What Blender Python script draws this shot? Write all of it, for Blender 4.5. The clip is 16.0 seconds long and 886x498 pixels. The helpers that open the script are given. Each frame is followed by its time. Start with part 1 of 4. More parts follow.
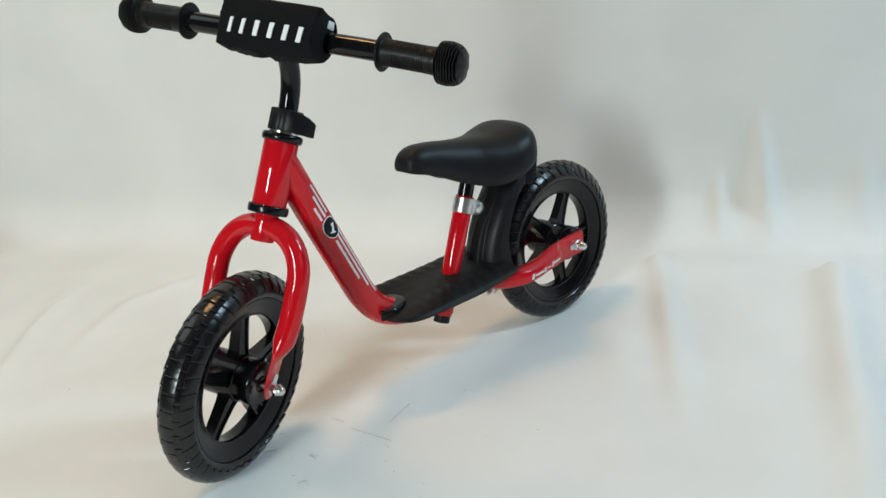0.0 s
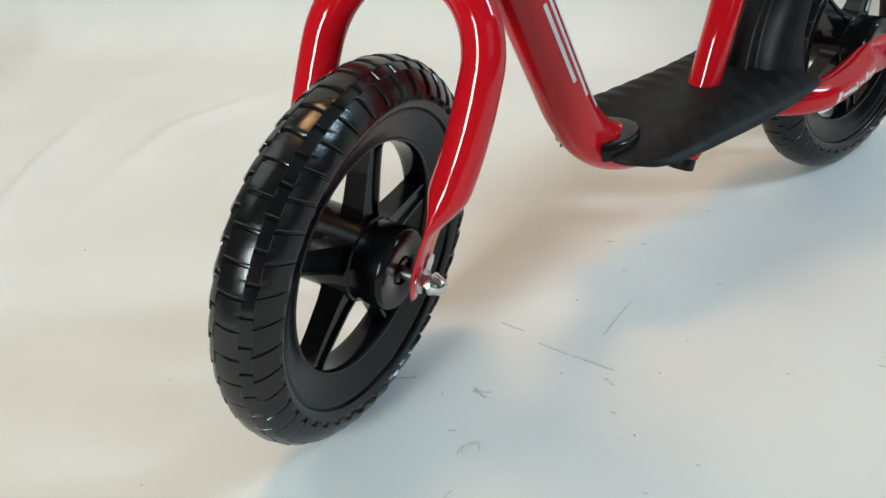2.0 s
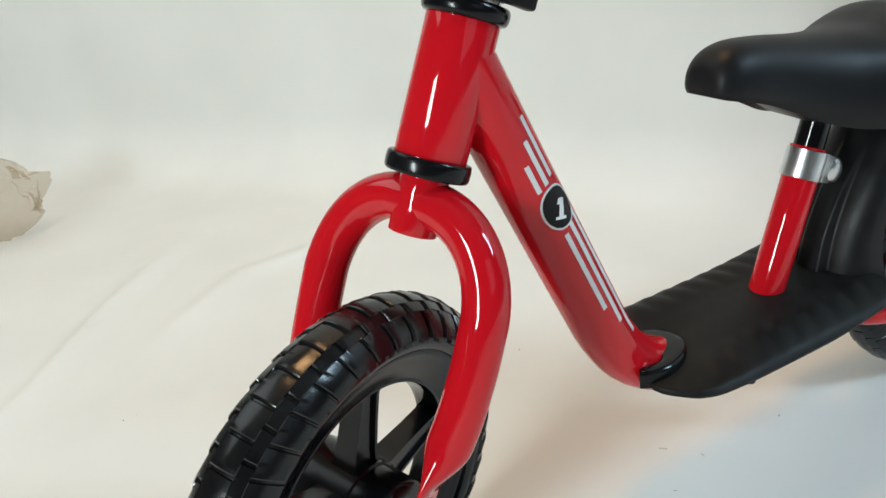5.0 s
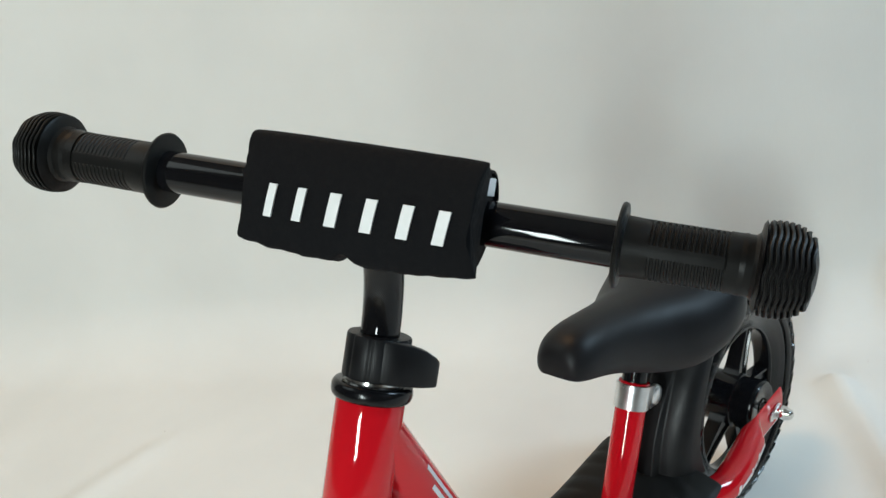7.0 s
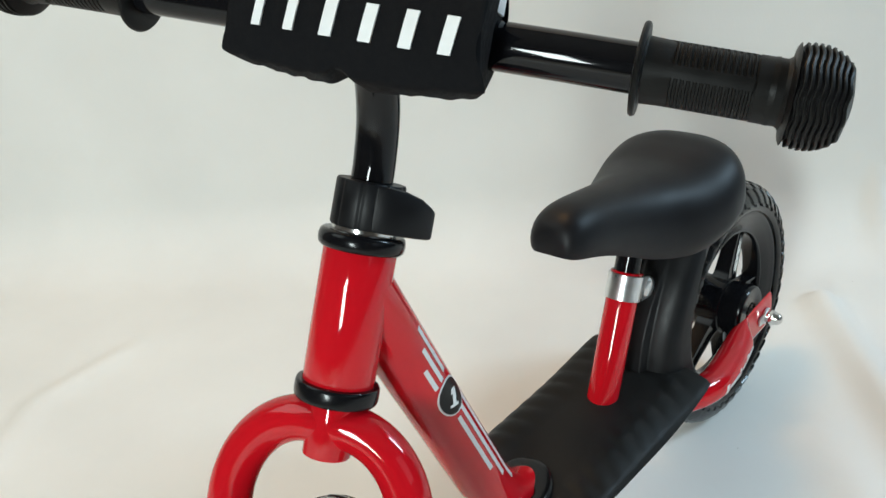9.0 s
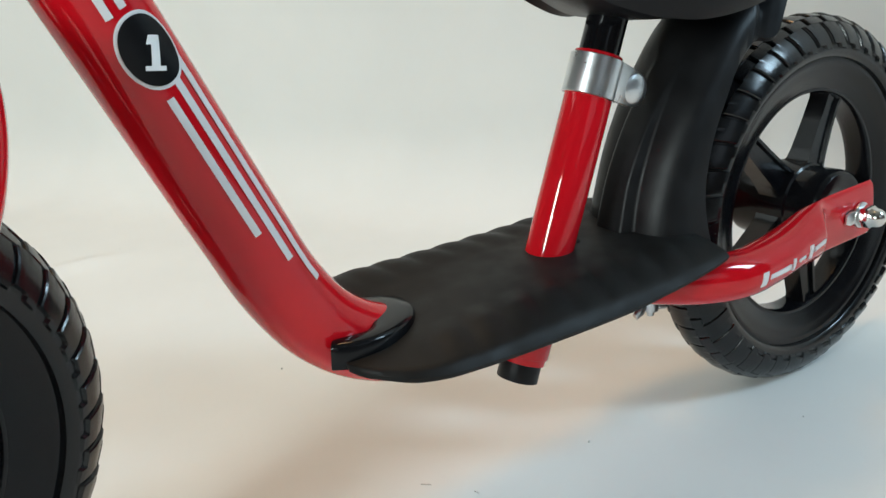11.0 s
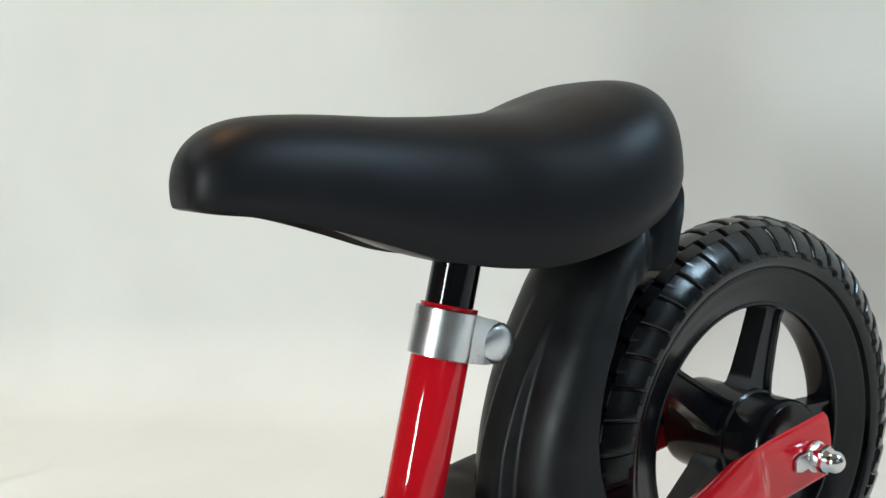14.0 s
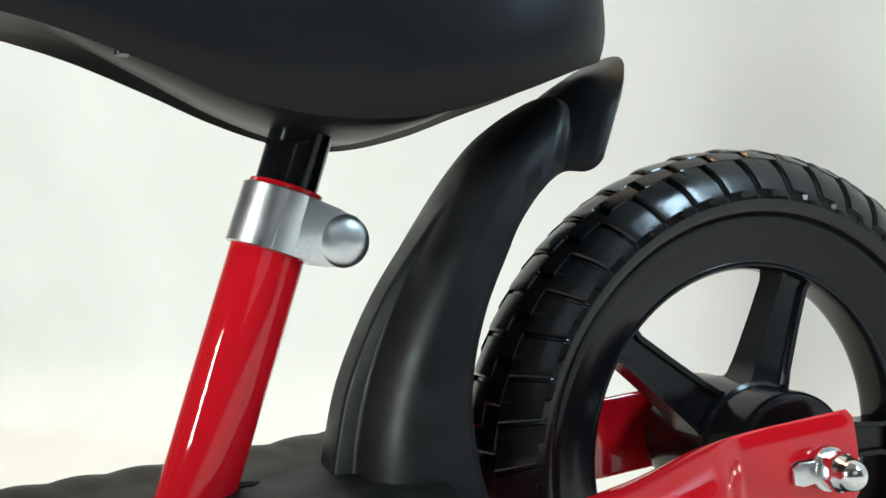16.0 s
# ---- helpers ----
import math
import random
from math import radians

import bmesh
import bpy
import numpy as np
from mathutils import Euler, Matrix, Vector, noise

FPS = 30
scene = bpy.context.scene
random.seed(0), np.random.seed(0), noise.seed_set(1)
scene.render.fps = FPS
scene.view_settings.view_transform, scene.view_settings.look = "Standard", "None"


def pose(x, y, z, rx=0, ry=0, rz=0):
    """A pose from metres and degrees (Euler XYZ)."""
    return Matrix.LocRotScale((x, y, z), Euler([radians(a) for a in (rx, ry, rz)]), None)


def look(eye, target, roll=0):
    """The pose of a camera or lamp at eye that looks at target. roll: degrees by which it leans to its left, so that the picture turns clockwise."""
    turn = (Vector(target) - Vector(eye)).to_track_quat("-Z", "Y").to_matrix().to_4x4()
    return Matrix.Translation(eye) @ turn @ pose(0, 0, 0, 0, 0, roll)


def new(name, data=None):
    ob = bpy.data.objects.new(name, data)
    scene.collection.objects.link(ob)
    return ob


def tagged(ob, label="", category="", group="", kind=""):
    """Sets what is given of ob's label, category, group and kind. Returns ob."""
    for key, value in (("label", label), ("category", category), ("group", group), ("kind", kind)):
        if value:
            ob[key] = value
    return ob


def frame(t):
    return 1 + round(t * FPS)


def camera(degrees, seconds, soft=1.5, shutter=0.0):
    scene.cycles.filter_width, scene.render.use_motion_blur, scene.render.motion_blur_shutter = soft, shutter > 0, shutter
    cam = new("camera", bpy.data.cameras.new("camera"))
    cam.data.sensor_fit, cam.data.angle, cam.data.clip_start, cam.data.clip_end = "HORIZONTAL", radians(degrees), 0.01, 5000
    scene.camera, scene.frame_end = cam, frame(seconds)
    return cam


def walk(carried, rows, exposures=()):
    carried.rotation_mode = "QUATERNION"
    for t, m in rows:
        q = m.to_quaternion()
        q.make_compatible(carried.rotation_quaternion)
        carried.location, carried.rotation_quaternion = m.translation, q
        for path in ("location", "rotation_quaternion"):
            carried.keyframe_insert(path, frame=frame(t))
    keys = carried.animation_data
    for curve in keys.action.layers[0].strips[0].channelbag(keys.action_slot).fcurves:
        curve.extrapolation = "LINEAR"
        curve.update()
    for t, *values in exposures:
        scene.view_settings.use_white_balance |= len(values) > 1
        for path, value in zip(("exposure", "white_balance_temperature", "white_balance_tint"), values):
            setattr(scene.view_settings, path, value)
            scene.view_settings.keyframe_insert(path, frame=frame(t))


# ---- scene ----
LENS = 52.06
cam = camera(LENS, 16.0, soft=1.5)
# seconds, eye, target, roll
ROWS = [
    (0.0, (-0.4590, -0.8876, 0.6144), (-0.0807, -0.4693, 0.4098), -5.01),
    (0.5, (-0.4298, -0.8129, 0.6043), (-0.0529, -0.4109, 0.3670), -4.74),
    (1.0, (-0.3861, -0.6642, 0.5495), (-0.0137, -0.2822, 0.2750), -5.22),
    (1.5, (-0.3468, -0.5308, 0.4834), (0.0061, -0.1468, 0.1867), -4.77),
    (2.0, (-0.2611, -0.4383, 0.4080), (0.0534, -0.0192, 0.1156), -5.09),
    (2.5, (-0.1895, -0.3983, 0.3641), (0.0789, 0.0532, 0.0741), -4.85),
    (3.0, (-0.1642, -0.3907, 0.3483), (0.0829, 0.0717, 0.0566), -5.75),
    (3.2, (-0.1652, -0.3845, 0.3479), (0.0851, 0.0731, 0.0514), -5.57),
    (5.3, (-0.1483, -0.4132, 0.4972), (0.1257, 0.0705, 0.2716), -6.78),
    (5.5, (-0.1400, -0.4138, 0.5174), (0.1332, 0.0740, 0.2997), -6.84),
    (6.0, (-0.1371, -0.3859, 0.5705), (0.1567, 0.0993, 0.3752), -7.19),
    (6.5, (-0.1546, -0.3570, 0.6293), (0.2112, 0.0743, 0.4287), -6.59),
    (7.0, (-0.1846, -0.3531, 0.6625), (0.2146, 0.0309, 0.4319), -7.51),
    (7.5, (-0.1952, -0.3364, 0.6596), (0.2178, 0.0298, 0.4244), -6.15),
    (8.0, (-0.2008, -0.3401, 0.6617), (0.2113, 0.0247, 0.4228), -6.40),
    (8.5, (-0.2046, -0.3396, 0.6473), (0.2040, 0.0245, 0.4012), -6.04),
    (9.0, (-0.1925, -0.3324, 0.5983), (0.2068, 0.0308, 0.3364), -5.26),
    (9.5, (-0.1708, -0.3180, 0.5282), (0.2267, 0.0421, 0.2593), -4.08),
    (10.0, (-0.1085, -0.3061, 0.4244), (0.2804, 0.0626, 0.1546), -3.10),
    (10.2, (-0.0707, -0.3155, 0.3950), (0.3038, 0.0782, 0.1404), -2.80),
    (12.3, (0.1102, -0.3751, 0.2298), (0.4163, 0.1228, 0.0943), -5.33),
    (12.5, (0.1185, -0.3725, 0.2378), (0.4289, 0.1234, 0.1047), -5.42),
    (13.0, (0.1422, -0.3666, 0.2916), (0.4534, 0.1323, 0.1725), -5.89),
    (13.5, (0.1696, -0.3545, 0.3321), (0.4781, 0.1503, 0.2320), -7.13),
    (14.0, (0.1813, -0.3331, 0.3380), (0.4997, 0.1652, 0.2362), -7.17),
    (14.5, (0.1869, -0.3172, 0.3493), (0.5044, 0.1796, 0.2378), -7.32),
    (15.0, (0.2084, -0.3190, 0.3259), (0.5045, 0.1939, 0.2300), -6.61),
    (15.5, (0.2707, -0.3043, 0.2656), (0.5340, 0.2310, 0.2012), -4.38),
    (16.0, (0.3262, -0.3162, 0.2248), (0.5455, 0.2422, 0.2134), -4.69),
]
walk(cam, [(t, look(eye, target, roll)) for t, eye, target, roll in ROWS], [(0.0, -0.17), (1.5, -0.17), (2.4, 0.03), (3.0, 0.20), (5.5, -0.10), (6.0, -0.15), (7.0, -0.15), (8.5, -0.10), (9.2, -0.02), (10.0, -0.04), (12.5, 0.08), (13.0, 0.22), (14.5, 0.03), (15.0, 0.04), (15.5, 0.30), (16.0, 0.40)])

# ---- world and light ----
world = bpy.data.worlds.new("room_air")
scene.world = world
world.use_nodes = True
world.node_tree.nodes["Background"].inputs["Color"].default_value = (0.9, 0.92, 1.0, 1)
world.node_tree.nodes["Background"].inputs["Strength"].default_value = 0.07


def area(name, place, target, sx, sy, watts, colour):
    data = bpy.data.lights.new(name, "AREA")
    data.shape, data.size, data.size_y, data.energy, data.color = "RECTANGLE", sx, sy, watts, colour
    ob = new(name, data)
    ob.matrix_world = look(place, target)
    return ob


# lamps stand in for inferred windows, inside walls that have no openings
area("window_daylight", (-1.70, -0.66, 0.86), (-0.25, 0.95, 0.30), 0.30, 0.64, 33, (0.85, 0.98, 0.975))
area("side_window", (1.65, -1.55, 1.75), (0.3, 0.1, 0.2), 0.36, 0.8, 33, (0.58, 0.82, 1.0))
# unseen fill added behind the camera for sheen on the black parts
area("back_fill", (0.30, -2.90, 1.50), (0.3, 0.0, 0.2), 1.5, 1.1, 3, (0.72, 0.87, 1.0))
# added overhead fill without a fixture; it lifts the backdrop's left side
area("left_wall_fill", (-0.90, 1.25, 2.30), (-0.05, 0.95, 0.2), 1.6, 1.6, 15, (0.86, 0.98, 0.98))
area("ceiling_lamp", (0.25, 0.45, 2.30), (0.25, 0.1, 0.0), 0.42, 0.42, 13, (1.0, 0.58, 0.26))


# ---- materials ----
def material(name, colour, rough=0.5, metal=0.0, coat=0.0, coat_rough=0.05, vary=0.0, scale=40.0, bump=0.0, bump_scale=200.0, spec=0.5, detail=4.0):
    m = bpy.data.materials.new(name)
    m.use_nodes = True
    nt = m.node_tree
    b = nt.nodes["Principled BSDF"]
    b.inputs["Base Color"].default_value = (*colour, 1)
    b.inputs["Roughness"].default_value = rough
    b.inputs["Metallic"].default_value = metal
    b.inputs["Coat Weight"].default_value = coat
    b.inputs["Coat Roughness"].default_value = coat_rough
    b.inputs["Specular IOR Level"].default_value = spec
    co = nt.nodes.new("ShaderNodeTexCoord")
    if vary > 0:
        n = nt.nodes.new("ShaderNodeTexNoise")
        n.inputs["Scale"].default_value, n.inputs["Detail"].default_value = scale, detail
        nt.links.new(co.outputs["Object"], n.inputs["Vector"])
        ramp = nt.nodes.new("ShaderNodeMapRange")
        ramp.inputs["From Min"].default_value, ramp.inputs["From Max"].default_value = 0.3, 0.7
        ramp.inputs["To Min"].default_value, ramp.inputs["To Max"].default_value = 1 - vary, 1 + vary
        nt.links.new(n.outputs["Fac"], ramp.inputs["Value"])
        mul = nt.nodes.new("ShaderNodeMix")
        mul.data_type, mul.blend_type = "RGBA", "MULTIPLY"
        mul.inputs["Factor"].default_value = 1.0
        mul.inputs["A"].default_value = (*colour, 1)
        nt.links.new(ramp.outputs["Result"], mul.inputs["B"])
        nt.links.new(mul.outputs["Result"], b.inputs["Base Color"])
        rr = nt.nodes.new("ShaderNodeMapRange")
        rr.inputs["From Min"].default_value, rr.inputs["From Max"].default_value = 0.3, 0.7
        rr.inputs["To Min"].default_value, rr.inputs["To Max"].default_value = rough * (1 - vary), min(1, rough * (1 + vary))
        nt.links.new(n.outputs["Fac"], rr.inputs["Value"])
        nt.links.new(rr.outputs["Result"], b.inputs["Roughness"])
    if bump > 0:
        n2 = nt.nodes.new("ShaderNodeTexNoise")
        n2.inputs["Scale"].default_value, n2.inputs["Detail"].default_value = bump_scale, 3.0
        nt.links.new(co.outputs["Object"], n2.inputs["Vector"])
        bp = nt.nodes.new("ShaderNodeBump")
        bp.inputs["Strength"].default_value, bp.inputs["Distance"].default_value = bump, 0.002
        nt.links.new(n2.outputs["Fac"], bp.inputs["Height"])
        nt.links.new(bp.outputs["Normal"], b.inputs["Normal"])
    return m


RED = material("red_lacquer", (0.56, 0.006, 0.013), 0.05, vary=0.03, scale=25, bump=0.012, bump_scale=60, spec=0.45)
BLACK_PAINT = material("black_gloss_paint", (0.005, 0.005, 0.006), 0.07, vary=0.1, scale=60, spec=0.3)
EVA = material("black_foam_rubber", (0.0055, 0.0055, 0.006), 0.22, vary=0.20, scale=60, bump=0.03, bump_scale=700, spec=0.42)
PLASTIC = material("black_moulded_plastic", (0.005, 0.005, 0.006), 0.18, vary=0.15, scale=60, bump=0.012, bump_scale=400, spec=0.26)
MATTE = material("black_matte_plastic", (0.006, 0.006, 0.007), 0.4, vary=0.12, scale=70, bump=0.08, bump_scale=1500, spec=0.22)
DECK = material("black_footboard_plastic", (0.009, 0.0085, 0.008), 0.5, vary=0.18, scale=60, bump=0.10, bump_scale=1400, spec=0.18)
FENDER = material("black_fender_plastic", (0.009, 0.009, 0.0098), 0.42, vary=0.15, scale=80, bump=0.03, bump_scale=500, spec=0.24)
GRIP = material("black_grip_rubber", (0.0058, 0.0055, 0.0052), 0.42, vary=0.12, scale=90, bump=0.06, bump_scale=1200, spec=0.2)
VINYL = material("black_soft_vinyl", (0.007, 0.007, 0.0085), 0.45, vary=0.08, scale=30, bump=0.05, bump_scale=1800, spec=0.22)
CLOTH = material("black_woven_nylon", (0.006, 0.006, 0.007), 0.85, vary=0.15, scale=400, bump=0.25, bump_scale=1600, spec=0.12)
CHROME = material("chrome_plate", (0.72, 0.71, 0.69), 0.16, metal=1.0, vary=0.15, scale=150)
ZINC = material("zinc_plate", (0.66, 0.67, 0.68), 0.30, metal=1.0, vary=0.12, scale=60, bump=0.03, bump_scale=300)
WHITE = material("white_print", (0.80, 0.80, 0.80), 0.5, vary=0.03, scale=200)
DECAL_WHITE = material("white_vinyl_decal", (0.72, 0.70, 0.70), 0.35, vary=0.05, scale=100)
DECAL_BLACK = material("black_vinyl_decal", (0.005, 0.005, 0.006), 0.3, vary=0.05, scale=100, spec=0.2)
WALLPAINT = material("taupe_wall_paint", (0.20, 0.18, 0.165), 0.8, vary=0.04, scale=3)
CEILING = material("grey_white_ceiling_paint", (0.30, 0.29, 0.27), 0.8, vary=0.03, scale=3)
SCUFF = material("dark_scuff", (0.54, 0.51, 0.47), 0.8, vary=0.4, scale=300)
BAG = material("clear_film", (0.34, 0.25, 0.16), 0.10, vary=0.05, scale=20, bump=0.3, bump_scale=40)
film_nodes = BAG.node_tree.nodes
film_mix, film_clear = film_nodes.new("ShaderNodeMixShader"), film_nodes.new("ShaderNodeBsdfTransparent")
film_clear.inputs["Color"].default_value = (0.98, 0.96, 0.93, 1)
film_mix.inputs["Fac"].default_value = 0.19
BAG.node_tree.links.new(film_clear.outputs["BSDF"], film_mix.inputs[1])
BAG.node_tree.links.new(film_nodes["Principled BSDF"].outputs["BSDF"], film_mix.inputs[2])
BAG.node_tree.links.new(film_mix.outputs["Shader"], film_nodes["Material Output"].inputs["Surface"])
DRESS = material("pale_floor_screed", (0.42, 0.36, 0.29), 0.6, vary=0.1, scale=4)


# ---- mesh helpers ----
PLACED = {}


def part(name, verts, faces, mat, parent=None, label="", m=None, smooth=True, bevel=0.0, sharp=0.7):
    me = bpy.data.meshes.new(name)
    me.from_pydata([tuple(v) for v in verts], [], faces)
    bm = bmesh.new()
    bm.from_mesh(me)
    bmesh.ops.remove_doubles(bm, verts=bm.verts, dist=1e-6)
    bmesh.ops.recalc_face_normals(bm, faces=bm.faces)
    if bevel > 0:
        ed = [e for e in bm.edges if len(e.link_faces) == 2 and e.calc_face_angle(0) > 0.6]
        bmesh.ops.bevel(bm, geom=ed, offset=bevel, segments=2, profile=0.5, affect="EDGES", clamp_overlap=True)
    if smooth:
        for f in bm.faces:
            f.smooth = True
        for e in bm.edges:
            if len(e.link_faces) == 2 and e.calc_face_angle(0) > sharp:
                e.smooth = False
    bm.to_mesh(me)
    bm.free()
    me.materials.append(mat)
    ob = new(name, me)
    if parent is not None:
        ob.parent = parent
    # m is a place in the world; without it the part sits in its parent's frame
    if m is not None:
        ob.matrix_basis = PLACED.get(parent, Matrix()).inverted() @ m
    PLACED[ob] = PLACED.get(parent, Matrix()) @ ob.matrix_basis
    if label:
        tagged(ob, label=label)
    return ob


class Geo:
    """Collects vertices and faces of one mesh."""

    def __init__(self):
        self.v, self.f = [], []

    def grid(self, rings, close_u=True, close_v=False, caps=True):
        """rings: a list of rings of points of one length."""
        base, n, k = len(self.v), len(rings[0]), len(rings)
        for r in rings:
            self.v += [tuple(q) for q in r]
        for i in range(k if close_v else k - 1):
            a, b = base + i * n, base + ((i + 1) % k) * n
            for j in range(n if close_u else n - 1):
                jj = (j + 1) % n
                self.f.append((a + j, a + jj, b + jj, b + j))
        if caps and close_u and not close_v:
            self.f.append(tuple(base + j for j in reversed(range(n))))
            self.f.append(tuple(base + (k - 1) * n + j for j in range(n)))
        return self

    def lathe(self, profile, axis="y", centre=(0, 0, 0), n=48, closed=True, a0=0.0, a1=None):
        """profile: (radius, along) pairs turned round an axis; closed joins last to first."""
        rings = []
        full = a1 is None
        steps = n if full else n + 1
        for i in range(steps):
            a = 2 * math.pi * i / n if full else a0 + (a1 - a0) * i / n
            c, s = math.cos(a), math.sin(a)
            ring = []
            for r, h in profile:
                q = {"y": (r * c, h, r * s), "z": (r * c, r * s, h), "x": (h, r * c, r * s)}[axis]
                ring.append(tuple(Vector(q) + Vector(centre)))
            rings.append(ring)
        return self.grid(rings, close_u=closed, close_v=full, caps=not full)

    def tube(self, path, radius, n=20, caps=True, flat=None, up=(0, 1, 0)):
        """Sweep of a round or oval section along points. radius: a number or one per point; flat: (a, b) factors per point."""
        pts = [Vector(q) for q in path]
        rings, side = [], Vector(up)
        for i, q in enumerate(pts):
            t = (pts[min(i + 1, len(pts) - 1)] - pts[max(i - 1, 0)]).normalized()
            side = (side - t * side.dot(t)).normalized()
            other = t.cross(side)
            r = radius[i] if isinstance(radius, (list, tuple)) else radius
            fa, fb = flat[i] if flat else (1, 1)
            rings.append([q + side * (r * fa * math.cos(2 * math.pi * j / n)) + other * (r * fb * math.sin(2 * math.pi * j / n)) for j in range(n)])
        return self.grid(rings, caps=caps)

    def box(self, lo, hi):
        x0, y0, z0 = lo
        x1, y1, z1 = hi
        b = len(self.v)
        self.v += [(x0, y0, z0), (x1, y0, z0), (x1, y1, z0), (x0, y1, z0), (x0, y0, z1), (x1, y0, z1), (x1, y1, z1), (x0, y1, z1)]
        self.f += [tuple(b + i for i in q) for q in ((0, 3, 2, 1), (4, 5, 6, 7), (0, 1, 5, 4), (1, 2, 6, 5), (2, 3, 7, 6), (3, 0, 4, 7))]
        return self

    def prism(self, outline, fn, d0, d1):
        """An outline of (u, v) pairs given thickness: fn(u, v, d) places it."""
        n, b = len(outline), len(self.v)
        self.v += [tuple(fn(u, v, d0)) for u, v in outline] + [tuple(fn(u, v, d1)) for u, v in outline]
        self.f += [tuple(b + i for i in reversed(range(n))), tuple(b + n + i for i in range(n))]
        self.f += [(b + i, b + (i + 1) % n, b + n + (i + 1) % n, b + n + i) for i in range(n)]
        return self


def spline(points, steps=8):
    """Catmull-Rom through points."""
    p = [Vector(q) for q in points]
    p = [2 * p[0] - p[1]] + p + [2 * p[-1] - p[-2]]
    out = []
    for i in range(1, len(p) - 2):
        for k in range(steps):
            t = k / steps
            a, b, c, d = p[i - 1], p[i], p[i + 1], p[i + 2]
            out.append(0.5 * ((2 * b) + (c - a) * t + (2 * a - 5 * b + 4 * c - d) * t * t + (3 * b - a - 3 * c + d) * t**3))
    out.append(p[-2])
    return out


def interp(x, table):
    """Smooth reading of a table of (x, value) rows."""
    n = len(table)
    if x <= table[0][0]:
        return table[0][1]
    if x >= table[-1][0]:
        return table[-1][1]

    def slope(i):
        if i in (0, n - 1):
            k = min(i, n - 2)
            return (table[k + 1][1] - table[k][1]) / (table[k + 1][0] - table[k][0])
        return (table[i + 1][1] - table[i - 1][1]) / (table[i + 1][0] - table[i - 1][0])

    for i in range(n - 1):
        if x <= table[i + 1][0]:
            h = table[i + 1][0] - table[i][0]
            t = (x - table[i][0]) / h
            a, b, p, q = table[i][1], table[i + 1][1], slope(i) * h, slope(i + 1) * h
            return a * (2 * t**3 - 3 * t * t + 1) + b * (3 * t * t - 2 * t**3) + p * (t**3 - 2 * t * t + t) + q * (t**3 - t * t)


# ---- the backdrop: one sheet that runs from the floor up a wall ----
WALL_AT, WALL_DIR, WALL_N = 0.86, Vector((0.561, -0.828, 0)), Vector((0.828, 0.561, 0))
CURVE = 0.10


def ridge(p, points, width):
    """How near a place on the floor is to a line of points, 1 to 0."""
    best, along, k = 9.0, 0.0, 0
    for q0, q1 in zip(points, points[1:]):
        v0, v1 = Vector(q0), Vector(q1)
        d = v1 - v0
        t = max(0.0, min(1.0, (p - v0).dot(d) / d.length_squared))
        far = (p - v0 - d * t).length
        if far < best:
            best, along = far, (k + t) / (len(points) - 1)
        k += 1
    fade = min(1.0, along / 0.12 + 0.25) * min(1.0, (1 - along) / 0.55)
    return fade * math.exp(-((best / width) ** 2))


# soft folds on the floor part: line, width, height
FOLDS = [
    ([(0.860, -0.005), (0.825, -0.033), (0.740, -0.100), (0.630, -0.183), (0.464, -0.308), (0.375, -0.372)], 0.022, 0.0240),
    ([(0.980, -0.275), (0.933, -0.304), (0.679, -0.433), (0.502, -0.530), (0.402, -0.581), (0.250, -0.660)], 0.034, 0.0300),
    ([(0.190, 0.900), (0.125, 0.828), (-0.014, 0.684), (-0.133, 0.530), (-0.300, 0.350), (-0.400, 0.250)], 0.013, 0.0100),
    ([(0.310, 0.665), (0.147, 0.655), (0.020, 0.560), (-0.060, 0.470)], 0.018, 0.0070),
    ([(0.620, -0.080), (0.496, -0.190), (0.303, -0.321)], 0.030, 0.0080),
]
# tent-shaped gathers where the cloth turns up the wall: along, foot, half width, height up, depth, lean
GATHERS = [(0.480, -0.10, 0.045, 0.11, 0.026, 0.0), (0.610, -0.09, 0.046, 0.18, 0.050, -0.05), (0.700, -0.08, 0.050, 0.29, 0.048, -0.10), (0.860, -0.08, 0.070, 0.20, 0.030, 0.0), (1.050, -0.08, 0.080, 0.24, 0.034, 0.0), (1.300, -0.04, 0.090, 0.26, 0.034, 0.0)]


def tent(a, s, a0, s0, half, tall, depth, lean):
    """A pleat that is widest and deepest at its foot and runs out upwards."""
    up = (s - s0) / tall
    if up > 1.15 or up < -1.2:
        return 0.0
    fade = max(0.0, 1 - max(0.0, up)) if up >= 0 else math.exp(-(up * 2.0) ** 2)
    half = half * (0.25 + 0.75 * fade)
    d = abs(a - a0 - lean * (s - s0)) / half
    return depth * fade * max(0.0, 1 - d) ** 1.3 if d < 1 else 0.0


